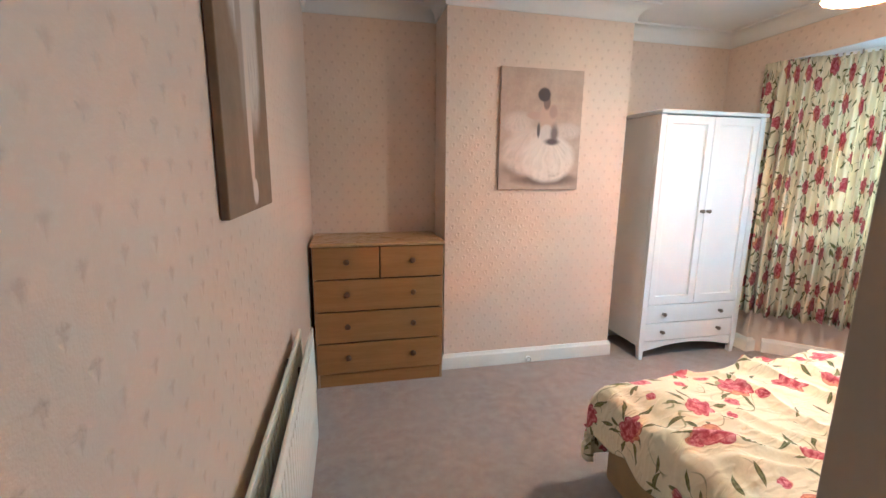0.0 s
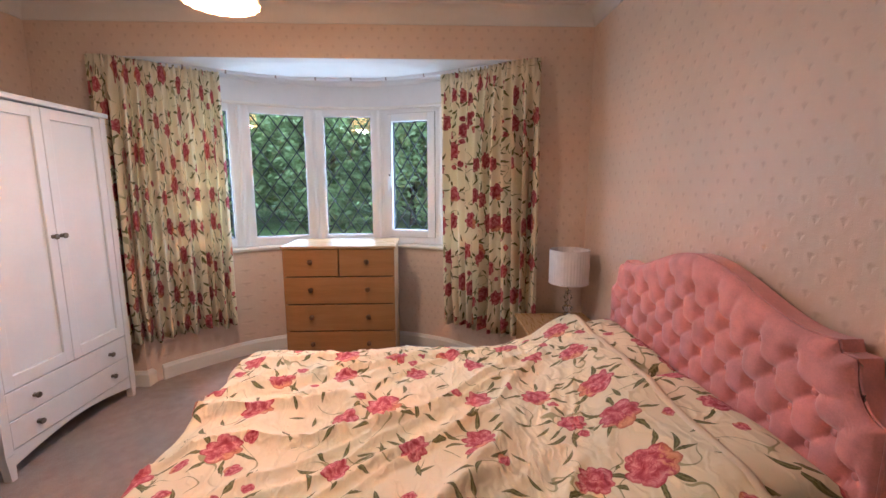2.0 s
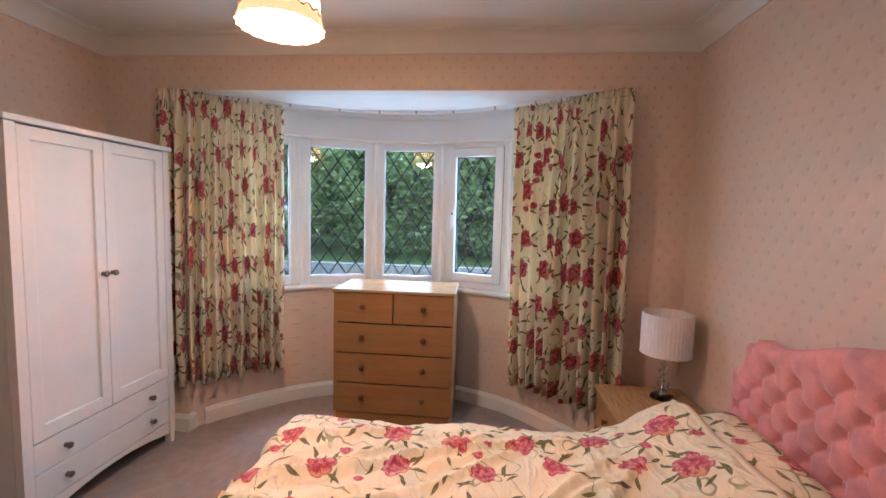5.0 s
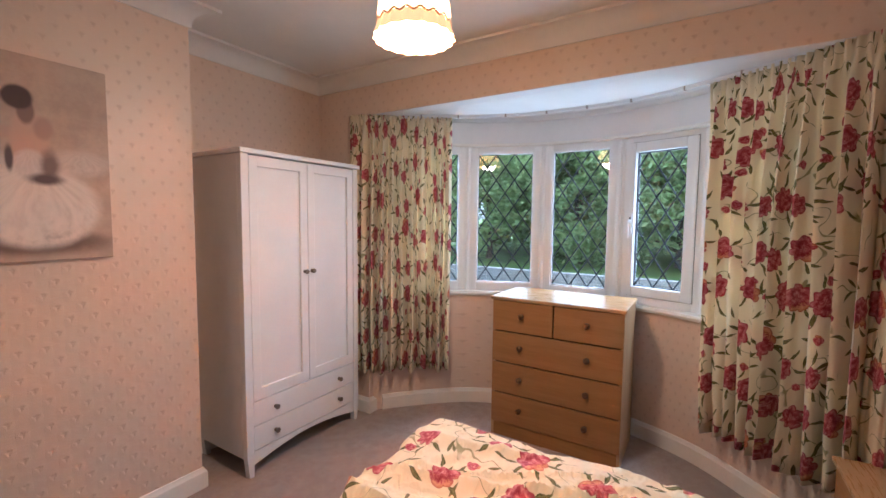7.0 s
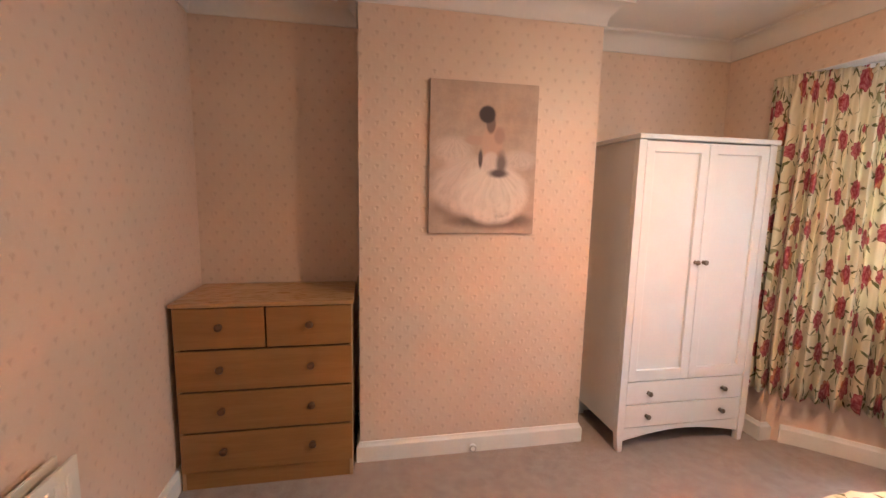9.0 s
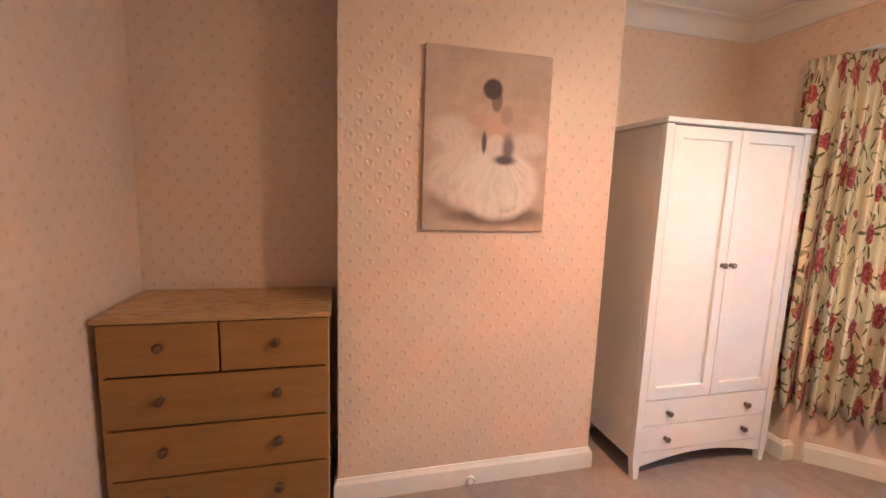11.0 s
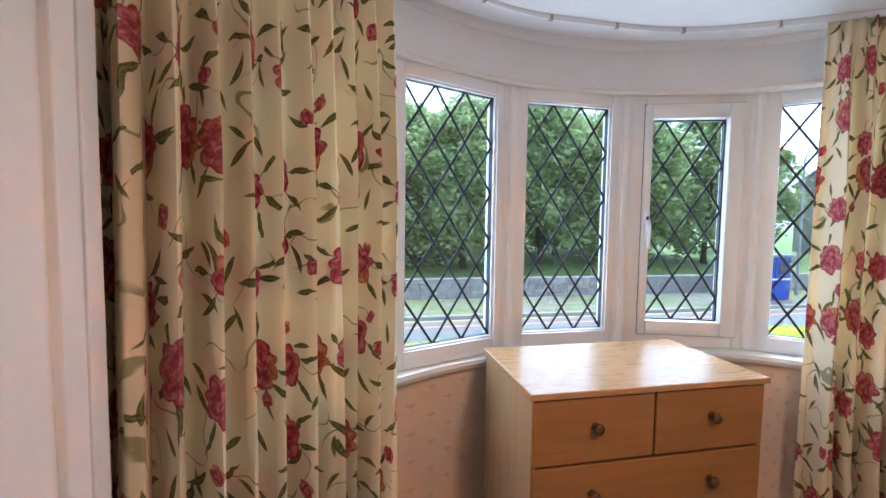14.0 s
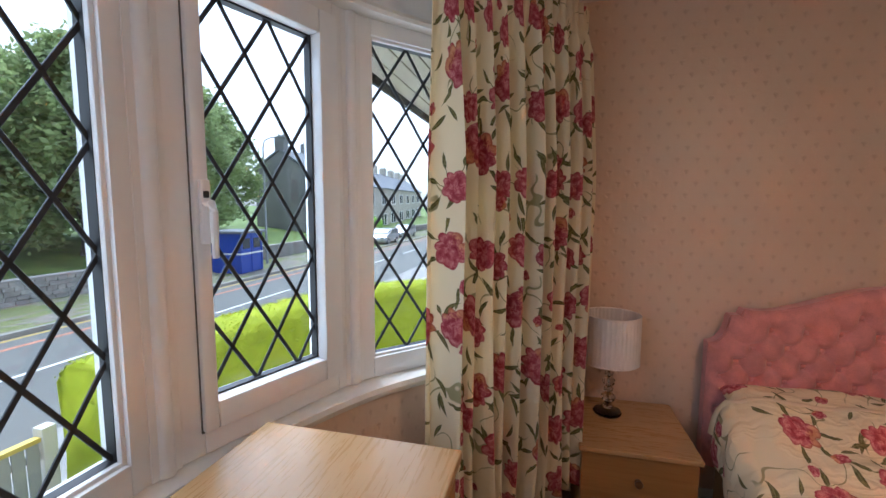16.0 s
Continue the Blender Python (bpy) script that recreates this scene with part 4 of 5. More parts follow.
def headboard():
    """Deep-buttoned velvet with a shaped top; the front faces +y."""
    ob = thing("headboard", pose(BXM + 0.004, SOUTH + 0.022, 0), "pink velvet deep-buttoned headboard with a shaped top", "headboard")

    def top(x):
        a = abs(x)
        if a > 0.632:
            return 0.89 + 0.136 * (1 - math.sqrt(max(0, 1 - ((0.712 - a) / 0.08) ** 2)))
        if a > 0.575:
            return 1.026 + 0.03 * max(0, 1 - (a - 0.575) / 0.012)
        return 1.036 + 0.144 * (0.5 + 0.5 * math.cos(math.pi * a / 0.575)) + 0.02 * (a / 0.575) ** 6

    lim, z0 = 0.712, 0.30
    half = sorted([lim * i / 100 for i in range(101)] + [0.632 + 0.0006 * i for i in range(1, 14)] + [0.575, 0.579, 0.583, 0.587])
    spread = [-a for a in reversed(half) if a > 0] + half
    edge = [(x, top(x)) for x in spread]
    outline = [(-lim, z0), *edge, (lim, z0)]
    part("back_panel", prism([(x, z) for x, z in outline], 0, 0.06, "y"), VELVET, ob, smooth=40)
    # buttons on a diamond grid
    du, dz = 0.132, 0.078
    buttons = []
    for r in range(-1, 9):
        for c in range(-6, 7):
            x, z = c * du + (du / 2 if r % 2 else 0), 0.42 + r * dz
            if abs(x) < lim - 0.05 and z < top(x) - 0.075:
                buttons.append((x, z))
    bm, nx, nz = bmesh.new(), len(spread) - 1, 140
    xs = np.array(spread) * 0.998
    tops = np.array([z - 0.002 for x, z in edge])
    X = np.repeat(xs[None, :], nz + 1, axis=0)
    Z = z0 + (tops[None, :] - z0) * np.linspace(0, 1, nz + 1)[:, None]
    rim_x, rim_z = np.array(edge).T
    rim_d = np.min(np.hypot(X[..., None] - rim_x, Z[..., None] - rim_z), axis=-1)
    rim_d = np.minimum(rim_d, lim - np.abs(X))
    bx, bz = np.array(buttons).T
    but_d = np.min(np.hypot(X[..., None] - bx, Z[..., None] - bz), axis=-1)
    border = np.clip(rim_d / 0.04, 0, 1)
    # pleats run diagonally from button to button and fade towards the rim
    taken = {(round(x, 3), round(z, 3)) for x, z in buttons}
    pleat = np.full(X.shape, 9.0)
    for x, z in buttons:
        for s in (-1, 1):
            nxt = (x + s * du / 2, z + dz)
            if (round(nxt[0], 3), round(nxt[1], 3)) in taken:
                ex, ez, soft_end = nxt[0] - x, nxt[1] - z, 0.0
            elif s * x >= -0.01:
                near = int(np.argmin(np.hypot(rim_x - x * 1.06, rim_z - z)))
                ex, ez, soft_end = rim_x[near] - x, rim_z[near] - z, 0.05
            else:
                continue
            along = np.clip(((X - x) * ex + (Z - z) * ez) / (ex * ex + ez * ez), 0, 1)
            pleat = np.minimum(pleat, np.hypot(X - x - along * ex, Z - z - along * ez) + soft_end * along * along * 0.15)
    inner = np.clip(rim_d / 0.03, 0, 1)
    swell = np.clip(np.minimum(pleat, but_d) / 0.045, 0, 1)
    reach = np.exp(-(but_d / 0.04) ** 2)
    puff = 0.03 * np.sqrt(border * (2 - border)) + 0.007 * border * swell * (2 - swell)
    puff = puff - inner * (0.002 + 0.007 * reach) * np.exp(-(pleat / 0.005) ** 2) - 0.03 * np.exp(-(but_d / 0.024) ** 2)
    Y = 0.056 + np.maximum(0.001, puff)
    rows = [[bm.verts.new((X[j, i], Y[j, i], Z[j, i])) for i in range(nx + 1)] for j in range(nz + 1)]
    for j in range(nz):
        for i in range(nx):
            bm.faces.new((rows[j][i], rows[j][i + 1], rows[j + 1][i + 1], rows[j + 1][i]))
    part("cushion", bm, VELVET, ob, "buttoned pink velvet front", smooth=80)
    part("piping", tube([(x, 0.06, z - 0.001) for x, z in [(-lim, 0.4)] + edge + [(lim, 0.4)]], 0.0042, 6), VELVET, ob, "pink piping along the edge", smooth=60)
    dome = lathe([(0.012, 0), (0.011, 0.005), (0.006, 0.008), (0.0005, 0.009)], 10)
    me = mesh_of(dome, "button", VELVET, 60)
    for x, z in buttons:
        b = new("button", me)
        b.parent, b.matrix_basis = ob, pose(x, 0.056, z, -90, 0, 0)
    return ob


headboard()

# ---- bedside ----
def bedside_cabinet():
    ob = thing("bedside_cabinet", pose(3.735, SOUTH + 0.03, 0), "oak-effect bedside cabinet with drawers beside the bed", "bedside cabinet")
    W, D, H = 0.46, 0.49, 0.545
    for sx in (-1, 1):
        part("side_panel", box(sx * (W / 2 - 0.018) - 0.008, sx * (W / 2 - 0.018) + 0.008, 0, D - 0.02, 0, H - 0.022, 0.0015), OAK_SIDE_LIT, ob)
    part("carcass", box(-W / 2 + 0.028, W / 2 - 0.028, 0.01, D - 0.038, 0.05, H - 0.024), SHADOW_GAP, ob, "cabinet carcass block blackened as shade in the gaps")
    part("top", box(-W / 2, W / 2, 0, D, H - 0.021, H, 0.004), OAK_TOP_LIT, ob, "oak-effect top")
    part("plinth", box(-W / 2 + 0.027, W / 2 - 0.027, D - 0.04, D - 0.024, 0, 0.06, 0.0015), OAK_FRONT_SHADED, ob)
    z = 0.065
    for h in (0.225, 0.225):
        d = part("drawer_front", box(-W / 2 + 0.012, W / 2 - 0.012, D - 0.032, D - 0.014, z, z + h, 0.003), OAK_FRONT_SHADED, ob)
        prof = [(0.012, 0), (0.012, 0.003), (0.007, 0.006), (0.007, 0.013), (0.015, 0.018), (0.016, 0.024), (0.013, 0.029), (0.0005, 0.031)]
        part("knob", lathe(prof, 14), BRONZE, d, "small bronze knob", pose(0, D - 0.014, z + h * 0.55, -90, 0, 0), 50)
        z += h + 0.006


bedside_cabinet()


def table_lamp():
    ob = thing("table_lamp", pose(3.815, 0.81, 0.545), "table lamp with white pleated drum shade and crystal base", "lamp")
    part("foot", lathe([(0.0005, 0), (0.062, 0), (0.064, 0.004), (0.06, 0.012), (0.02, 0.018), (0.0005, 0.018)], 28), CRYSTAL, ob, "clear glass foot", smooth=40)
    z = 0.018
    for r, h in ((0.024, 0.034), (0.034, 0.05), (0.022, 0.03), (0.03, 0.046), (0.02, 0.028)):
        ball = lathe([(0.008, 0), *[(max(0.008, r * math.sin(math.pi * i / 8)), h * (0.5 - 0.5 * math.cos(math.pi * i / 8))) for i in range(1, 8)], (0.008, h)], 10)
        part("crystal_ball", ball, CRYSTAL, ob, "faceted crystal ball", pose(0, 0, z))
        z += h
    part("stem", lathe([(0.0045, 0.018), (0.0045, z + 0.1)], 8), CHROME, ob, "chrome stem")
    pleat = lambda a, i: 1 + 0.012 * math.sin(40 * a)
    shade_bm = lathe([(0.128, 0.255), (0.128, 0.478), (0.122, 0.478), (0.122, 0.255)], 160, pleat)
    bmesh.ops.delete(shade_bm, geom=[f for f in shade_bm.faces if len(f.verts) > 4], context="FACES")
    part("shade", shade_bm, SHADE, ob, "white pleated fabric shade", smooth=60)
    for z in (0.253, 0.474):
        ring = [(0.1275 * math.cos(a), 0.1275 * math.sin(a), z + 0.003) for a in (2 * math.pi * i / 60 for i in range(61))]
        part("shade_band", tube(ring, 0.0035, 6), SHADE, ob, smooth=60)


table_lamp()


def ceiling_lamp():
    ob = thing("ceiling_lamp", pose(LAMP[0], LAMP[1], LAMP[2]), "lit pendant lamp with a tiered frilled shade", "ceiling lamp")
    part("ceiling_rose", lathe([(0.0005, 0), (0.025, 0), (0.04, 0.012), (0.045, 0.03), (0.045, 0.038)], 24), UPVC, ob, "white ceiling rose", pose(0, 0, CEIL - LAMP[2] - 0.038), 40)
    part("cord", tube([(0, 0, 0.32), (0, 0, CEIL - LAMP[2] - 0.03)], 0.004), UPVC, ob, "white cord")
    wave = lambda a, i: 1 + 0.025 * math.sin(18 * a)
    lower = lathe([(0.132, 0.05), (0.134, 0.085), (0.13, 0.12), (0.114, 0.15), (0.085, 0.17)], 72, lambda a, i: 1 + 0.008 * math.sin(36 * a))
    upper = lathe([(0.085, 0.17), (0.098, 0.19), (0.1, 0.22), (0.09, 0.255), (0.065, 0.285), (0.03, 0.31), (0.008, 0.325)], 72, lambda a, i: 1 + 0.008 * math.sin(36 * a))
    frill = lathe([(0.132, 0.05), (0.137, 0.03), (0.143, 0.012), (0.147, 0.0)], 108, wave)
    for bm in (lower, upper, frill):
        bmesh.ops.delete(bm, geom=[f for f in bm.faces if len(f.verts) > 4], context="FACES")
    part("lower_tier", lower, GLOW, ob, "glowing lower shade tier", smooth=60)
    part("upper_tier", upper, GLOW, ob, "glowing upper shade tier", smooth=60)
    part("frill", frill, GLOW_RIM, ob, "orange frilled rim", smooth=60)
    ring = [(0.136 * math.cos(a), 0.136 * math.sin(a), 0.05 + 0.006 * math.sin(18 * a)) for a in (2 * math.pi * i / 108 for i in range(109))]
    part("braid", tube(ring, 0.004, 6), TRIM, ob, "beige braid trim")


ceiling_lamp()

# ---- pictures ----
def picture(at, w, h, mat, label):
    ob = thing("canvas_picture", at, label, "picture", "canvas pictures")
    part("canvas", box(-w / 2, w / 2, 0, 0.02, -h / 2, h / 2, 0.003), mat, ob)


BALLET = canvas("ballet_canvas", (0.5, 0.37, 0.285), [
    (0.05, -0.335, 0.24, 0.045, (0.17, 0.12, 0.1), 0.8, False), (-0.17, -0.27, 0.12, 0.05, (0.3, 0.22, 0.17), 0.9, False),
    (-0.17, 0.04, 0.1, 0.075, (0.68, 0.56, 0.48), 0.7, True), (0.2, 0.0, 0.1, 0.05, (0.66, 0.54, 0.46), 0.7, True),
    (-0.06, -0.15, 0.22, 0.16, (0.7, 0.58, 0.5), 0.3, True), (0.06, -0.19, 0.2, 0.165, (0.78, 0.68, 0.6), 0.22, True),
    (-0.05, 0.1, 0.06, 0.025, (0.5, 0.34, 0.26), 0.5, False), (0.045, 0.085, 0.06, 0.1, (0.55, 0.37, 0.28), 0.3, False), (0.085, 0.13, 0.03, 0.045, (0.42, 0.29, 0.23), 0.5, False),
    (0.04, -0.02, 0.05, 0.06, (0.7, 0.6, 0.54), 0.35, True), (0.1, -0.02, 0.028, 0.06, (0.2, 0.15, 0.14), 0.9, False), (0.085, -0.075, 0.05, 0.022, (0.12, 0.09, 0.09), 0.9, False), (-0.02, 0.0, 0.012, 0.05, (0.12, 0.09, 0.09), 0.6, False),
    (0.035, 0.19, 0.026, 0.05, (0.22, 0.15, 0.13), 0.4, False), (0.012, 0.24, 0.046, 0.046, (0.075, 0.055, 0.055), 0.3, False)])
picture(pose(2.183, BREAST - 0.022, 1.738), 0.61, 0.82, BALLET, "beige canvas with a pale fan-shaped form and a small dark oval")
POINTE = canvas("pointe_canvas", (0.23, 0.15, 0.085), [
    (0.0, 0.2, 0.16, 0.2, (0.66, 0.58, 0.5), 0.5, True), (0.06, 0.02, 0.1, 0.2, (0.6, 0.5, 0.42), 0.5, True), (0.0, -0.17, 0.028, 0.2, (0.6, 0.48, 0.38), 0.3, False),
    (0.02, -0.36, 0.03, 0.035, (0.66, 0.55, 0.46), 0.3, False), (-0.05, 0.1, 0.03, 0.26, (0.36, 0.27, 0.2), 0.6, True), (0.0, 0.38, 0.08, 0.06, (0.12, 0.08, 0.06), 0.5, False)])
picture(pose(WEST + 0.022, 2.37, 1.752, 0, 0, 90), 0.515, 0.82, POINTE, "brown canvas with a pale streaked form hung on the wallpaper")


def radiator():
    """A double-panel radiator on the west wall."""
    ob = thing("radiator", pose(WEST, 2.28, 0.185), "cream double-panel radiator mounted under the brown canvas", "radiator")
    L, H = 1.5, 0.56
    for x in (0.03, 0.082):
        bm = box(x, x + 0.012, -L / 2, L / 2, 0, H, 0.004)
        for i in range(34):
            y = -L / 2 + 0.03 + (L - 0.06) * (i + 0.5) / 34
            box(x + 0.01, x + 0.017, y - 0.012, y + 0.012, 0.035, H - 0.035, 0.004, bm, 1)
        part("panel", bm, RADIATOR, ob, "cream ribbed panel", smooth=40)
    for y in (-L / 2 + 0.2, L / 2 - 0.2):
        part("wall_bracket", box(0.002, 0.035, y - 0.02, y + 0.02, 0.05, H - 0.06, 0.002), DARK, ob, "dark wall bracket")
        part("spacer", box(0.04, 0.084, y - 0.015, y + 0.015, 0.08, H - 0.1), DARK, ob)
    for y in (-L / 2 - 0.04, L / 2 + 0.04):
        part("pipe", tube([(0.06, y, -0.185), (0.06, y, 0.03), (0.06, y * 0.985, 0.05), (0.06, y * 0.94, 0.05)], 0.008), CHROME, ob, "chrome pipe", smooth=50)


radiator()


def open_door():
    """A flush door standing open into the room, hung on the east jamb."""
    jamb = box(DOOR_W, DOOR_W + 0.03, SOUTH - 0.15, SOUTH, 0, 2.03)
    box(DOOR_E - 0.03, DOOR_E, SOUTH - 0.15, SOUTH, 0, 2.03, bm=jamb), box(DOOR_W, DOOR_E, SOUTH - 0.15, SOUTH, 2.03, 2.06, bm=jamb)
    fixed("door_lining", jamb, GLOSS, "white painted door lining", "door frame")
    arch = box(DOOR_E - 0.02, DOOR_E + 0.05, SOUTH, SOUTH + 0.016, 0, 2.1, 0.004)
    box(DOOR_W - 0.05, DOOR_W + 0.02, SOUTH, SOUTH + 0.016, 0, 2.1, 0.004, arch), box(DOOR_W + 0.02, DOOR_E - 0.02, SOUTH, SOUTH + 0.016, 2.04, 2.1, 0.004, arch)
    fixed("trim_door", arch, GLOSS, "white architrave round the doorway", "trim")
    door = thing("door_1", pose(DOOR_E - 0.035, SOUTH + 0.02, 0.006, 0, 0, 1.5), "plain beige bedroom door standing open", "door", kind="structure")
    part("door_leaf", box(-0.035, 0.0, 0, 0.775, 0, 2.02, 0.002), DOORPAINT, door)
    for side, x in ((-1, -0.035), (1, 0.0)):
        rose = part("door_handle", box(min(x, x + side * 0.006), max(x, x + side * 0.006), 0.69, 0.73, 0.9, 1.06, 0.002), CHROME, door, "chrome handle plate")
        part("lever", tube([(x, 0.71, 1.0), (x + side * 0.045, 0.71, 1.0), (x + side * 0.05, 0.69, 1.0), (x + side * 0.05, 0.6, 1.0)], 0.008), CHROME, rose, smooth=50)


open_door()

cable = thing("cable_stub", pose(2.17, BREAST - 0.022, 0.03), "small round cable outlet on the skirting of the chimney breast", "cable outlet")
part("outlet", lathe([(0.0005, 0), (0.024, 0), (0.024, 0.006), (0.017, 0.012), (0.0005, 0.012)], 20), UPVC, cable, at=pose(0, 0, 0, 90, 0, 0), smooth=40)
loop = [(0.018 * math.cos(a), -0.014, 0.018 * math.sin(a)) for a in (2 * math.pi * i / 24 for i in range(25))]
part("ring", tube(loop, 0.003, 6), CHROME, cable, smooth=60)

# ---- outside ----
ASPHALT = plain("asphalt", (0.138, 0.14, 0.128), 0.85, vary=0.12, scale=0.8, bump=0.3)
PAVING = plain("paving", (0.3, 0.29, 0.27), 0.9, vary=0.15, scale=1.5, bump=0.3)
# unseen garden ground, invented pale to reflect daylight up into the bay
BOUNCE_GROUND = plain("pale_bounce_ground", (0.45, 0.42, 0.37), 0.95, vary=0.15, scale=6, bump=0.4)
GRASS = plain("grass", (0.13, 0.19, 0.04), 0.9, vary=0.35, scale=0.9, bump=0.6)


def weedy_path():
    """Dusty tan footway with tufts of rough grass along it."""
    k = Net("weedy_path")
    p = k.where()
    grit = k.mix(k.step(k.noise(p, 7, 4), 0.3, 0.7), (0.17, 0.15, 0.125), (0.24, 0.215, 0.185))
    weed = k.mix(k.step(k.noise(p, 11, 3), 0.3, 0.7), (0.1, 0.13, 0.035), (0.2, 0.22, 0.075))
    tufts = k.noise(k.scaled(p, (1.6, 0.35, 1)), 1.3, 4, 0.65)
    k.bump(k.noise(p, 40, 2), 0.4, 0.01)
    return k.done(k.mix(k.step(tufts, 0.42, 0.56), grit, weed), 0.95)


VERGE = weedy_path()
WHITE_LINE = plain("road_paint", (0.75, 0.75, 0.72), 0.8, vary=0.12, scale=4)
RED_LINE = plain("red_road_paint", (0.5, 0.2, 0.12), 0.85, vary=0.25, scale=5)
YELLOW = plain("yellow_road_paint", (0.6, 0.42, 0.1), 0.85, vary=0.2)
HEDGE = foliage("hedge_leaves", (0.2, 0.25, 0.01), (0.42, 0.47, 0.02), 5)
SHRUB = foliage("shrub_leaves", (0.12, 0.24, 0.03), (0.25, 0.42, 0.06), 1.0)
LEAF = foliage("tree_leaves", (0.12, 0.17, 0.07), (0.29, 0.35, 0.15), 0.5)
BARK = plain("bark", (0.07, 0.055, 0.04), 0.95, vary=0.3, scale=3, bump=0.6)
STONE = stonework("wall_stone", (0.3, 0.28, 0.26), (0.48, 0.45, 0.41), 3)
MORTAR = plain("mortar", (0.16, 0.15, 0.14), 0.95)
HOUSE = stonework("house_stone", (0.42, 0.39, 0.34), (0.55, 0.5, 0.44), 0.6, 0.15)
GABLE = stonework("dark_gable", (0.17, 0.165, 0.16), (0.25, 0.24, 0.235), 0.5, 0.1)
SLATE = plain("slate", (0.19, 0.2, 0.22), 0.7, scale=1)
BLUE = plain("blue_panel", (0.02, 0.06, 0.36), 0.45, vary=0.05)
CARPAINT = plain("silver_car_paint", (0.35, 0.36, 0.38), 0.25, 0.6, vary=0.03, bump=0)
TYRE = plain("tyre", (0.02, 0.02, 0.02), 0.9)
CARGLASS = plain("car_glass", (0.03, 0.04, 0.05), 0.08, vary=0.02, bump=0)
SOFFIT = plain("soffit_boards", (0.66, 0.62, 0.54), 0.6, vary=0.05)
GREYWOOD = plain("weathered_grey_paint", (0.42, 0.43, 0.42), 0.8, vary=0.12, scale=5)
YELLOW_RAIL = plain("yellow_paint", (0.72, 0.55, 0.12), 0.6, vary=0.08)
STEEL = plain("galvanised_post", (0.3, 0.31, 0.31), 0.6, 0.3)

ROAD_Z, GARDEN_Z = -1.9, -1.2
FAR_KERB, NEAR_KERB, WALL_X = 17.5, 10.9, 20.7


def ground():
    """One sheet, terraced: garden (unseen, made pale to bounce light), pavement, road bed, verge, then the park rising
    away.
    """
    prof = [(-900, -1.3), (4.4, -1.25), (8.7, GARDEN_Z), (8.75, -1.78), (NEAR_KERB, -1.78), (NEAR_KERB + 0.02, ROAD_Z - 0.02), (FAR_KERB - 0.02, ROAD_Z - 0.02), (FAR_KERB, -1.78),
            (WALL_X, -1.74), (WALL_X + 0.4, -1.3), (24, -1.05), (30, -0.45), (40, 0.1), (70, 0.6), (900, 2)]
    ys = [-900, -200, -90, -60, -40, -30, -22, -16, -11, -7, -4, -2, 0, 2, 4, 7, 11, 16, 22, 30, 45, 80, 200, 900]
    bm = bmesh.new()
    rows = [[bm.verts.new((x, y, z)) for x, z in prof] for y in ys]
    for a, b in zip(rows, rows[1:]):
        for i in range(len(prof) - 1):
            f = bm.faces.new((a[i], a[i + 1], b[i + 1], b[i]))
            f.material_index = 2 if i in (1, 2) else 3 if i == 7 else 1 if 3 <= i <= 6 else 0
    fixed("ground", bm, [GRASS, PAVING, BOUNCE_GROUND, VERGE], "mown park grass rising behind the road", "ground")


ground()
fixed("road", box(NEAR_KERB + 0.02, FAR_KERB - 0.02, -200, 200, ROAD_Z - 0.05, ROAD_Z), ASPHALT, "grey asphalt road in front of the house", "road")
fixed("pavement", box(8.8, NEAR_KERB + 0.02, -200, 200, -1.85, -1.77), PAVING, "grey paved footway", "pavement")
for x in (NEAR_KERB + 0.02, FAR_KERB - 0.14):
    fixed("kerb", box(x, x + 0.13, -200, 200, ROAD_Z, -1.765, 0.01), PAVING, "grey stone kerb", "kerb")
for i in range(-16, 8):
    fixed("lane_marking", box(14.25, 14.35, i * 6.0 - 0.1, i * 6.0 + 3.9, ROAD_Z, ROAD_Z + 0.004), WHITE_LINE, "white broken centre line", "road marking")
fixed("edge_marking", box(16.35, 16.5, -60, 60, ROAD_Z, ROAD_Z + 0.004), RED_LINE, "worn red edge line", "road marking")
fixed("kerb_marking", box(17.15, 17.25, -60, 60, ROAD_Z, ROAD_Z + 0.004), YELLOW, "faded yellow line by the kerb", "road marking")


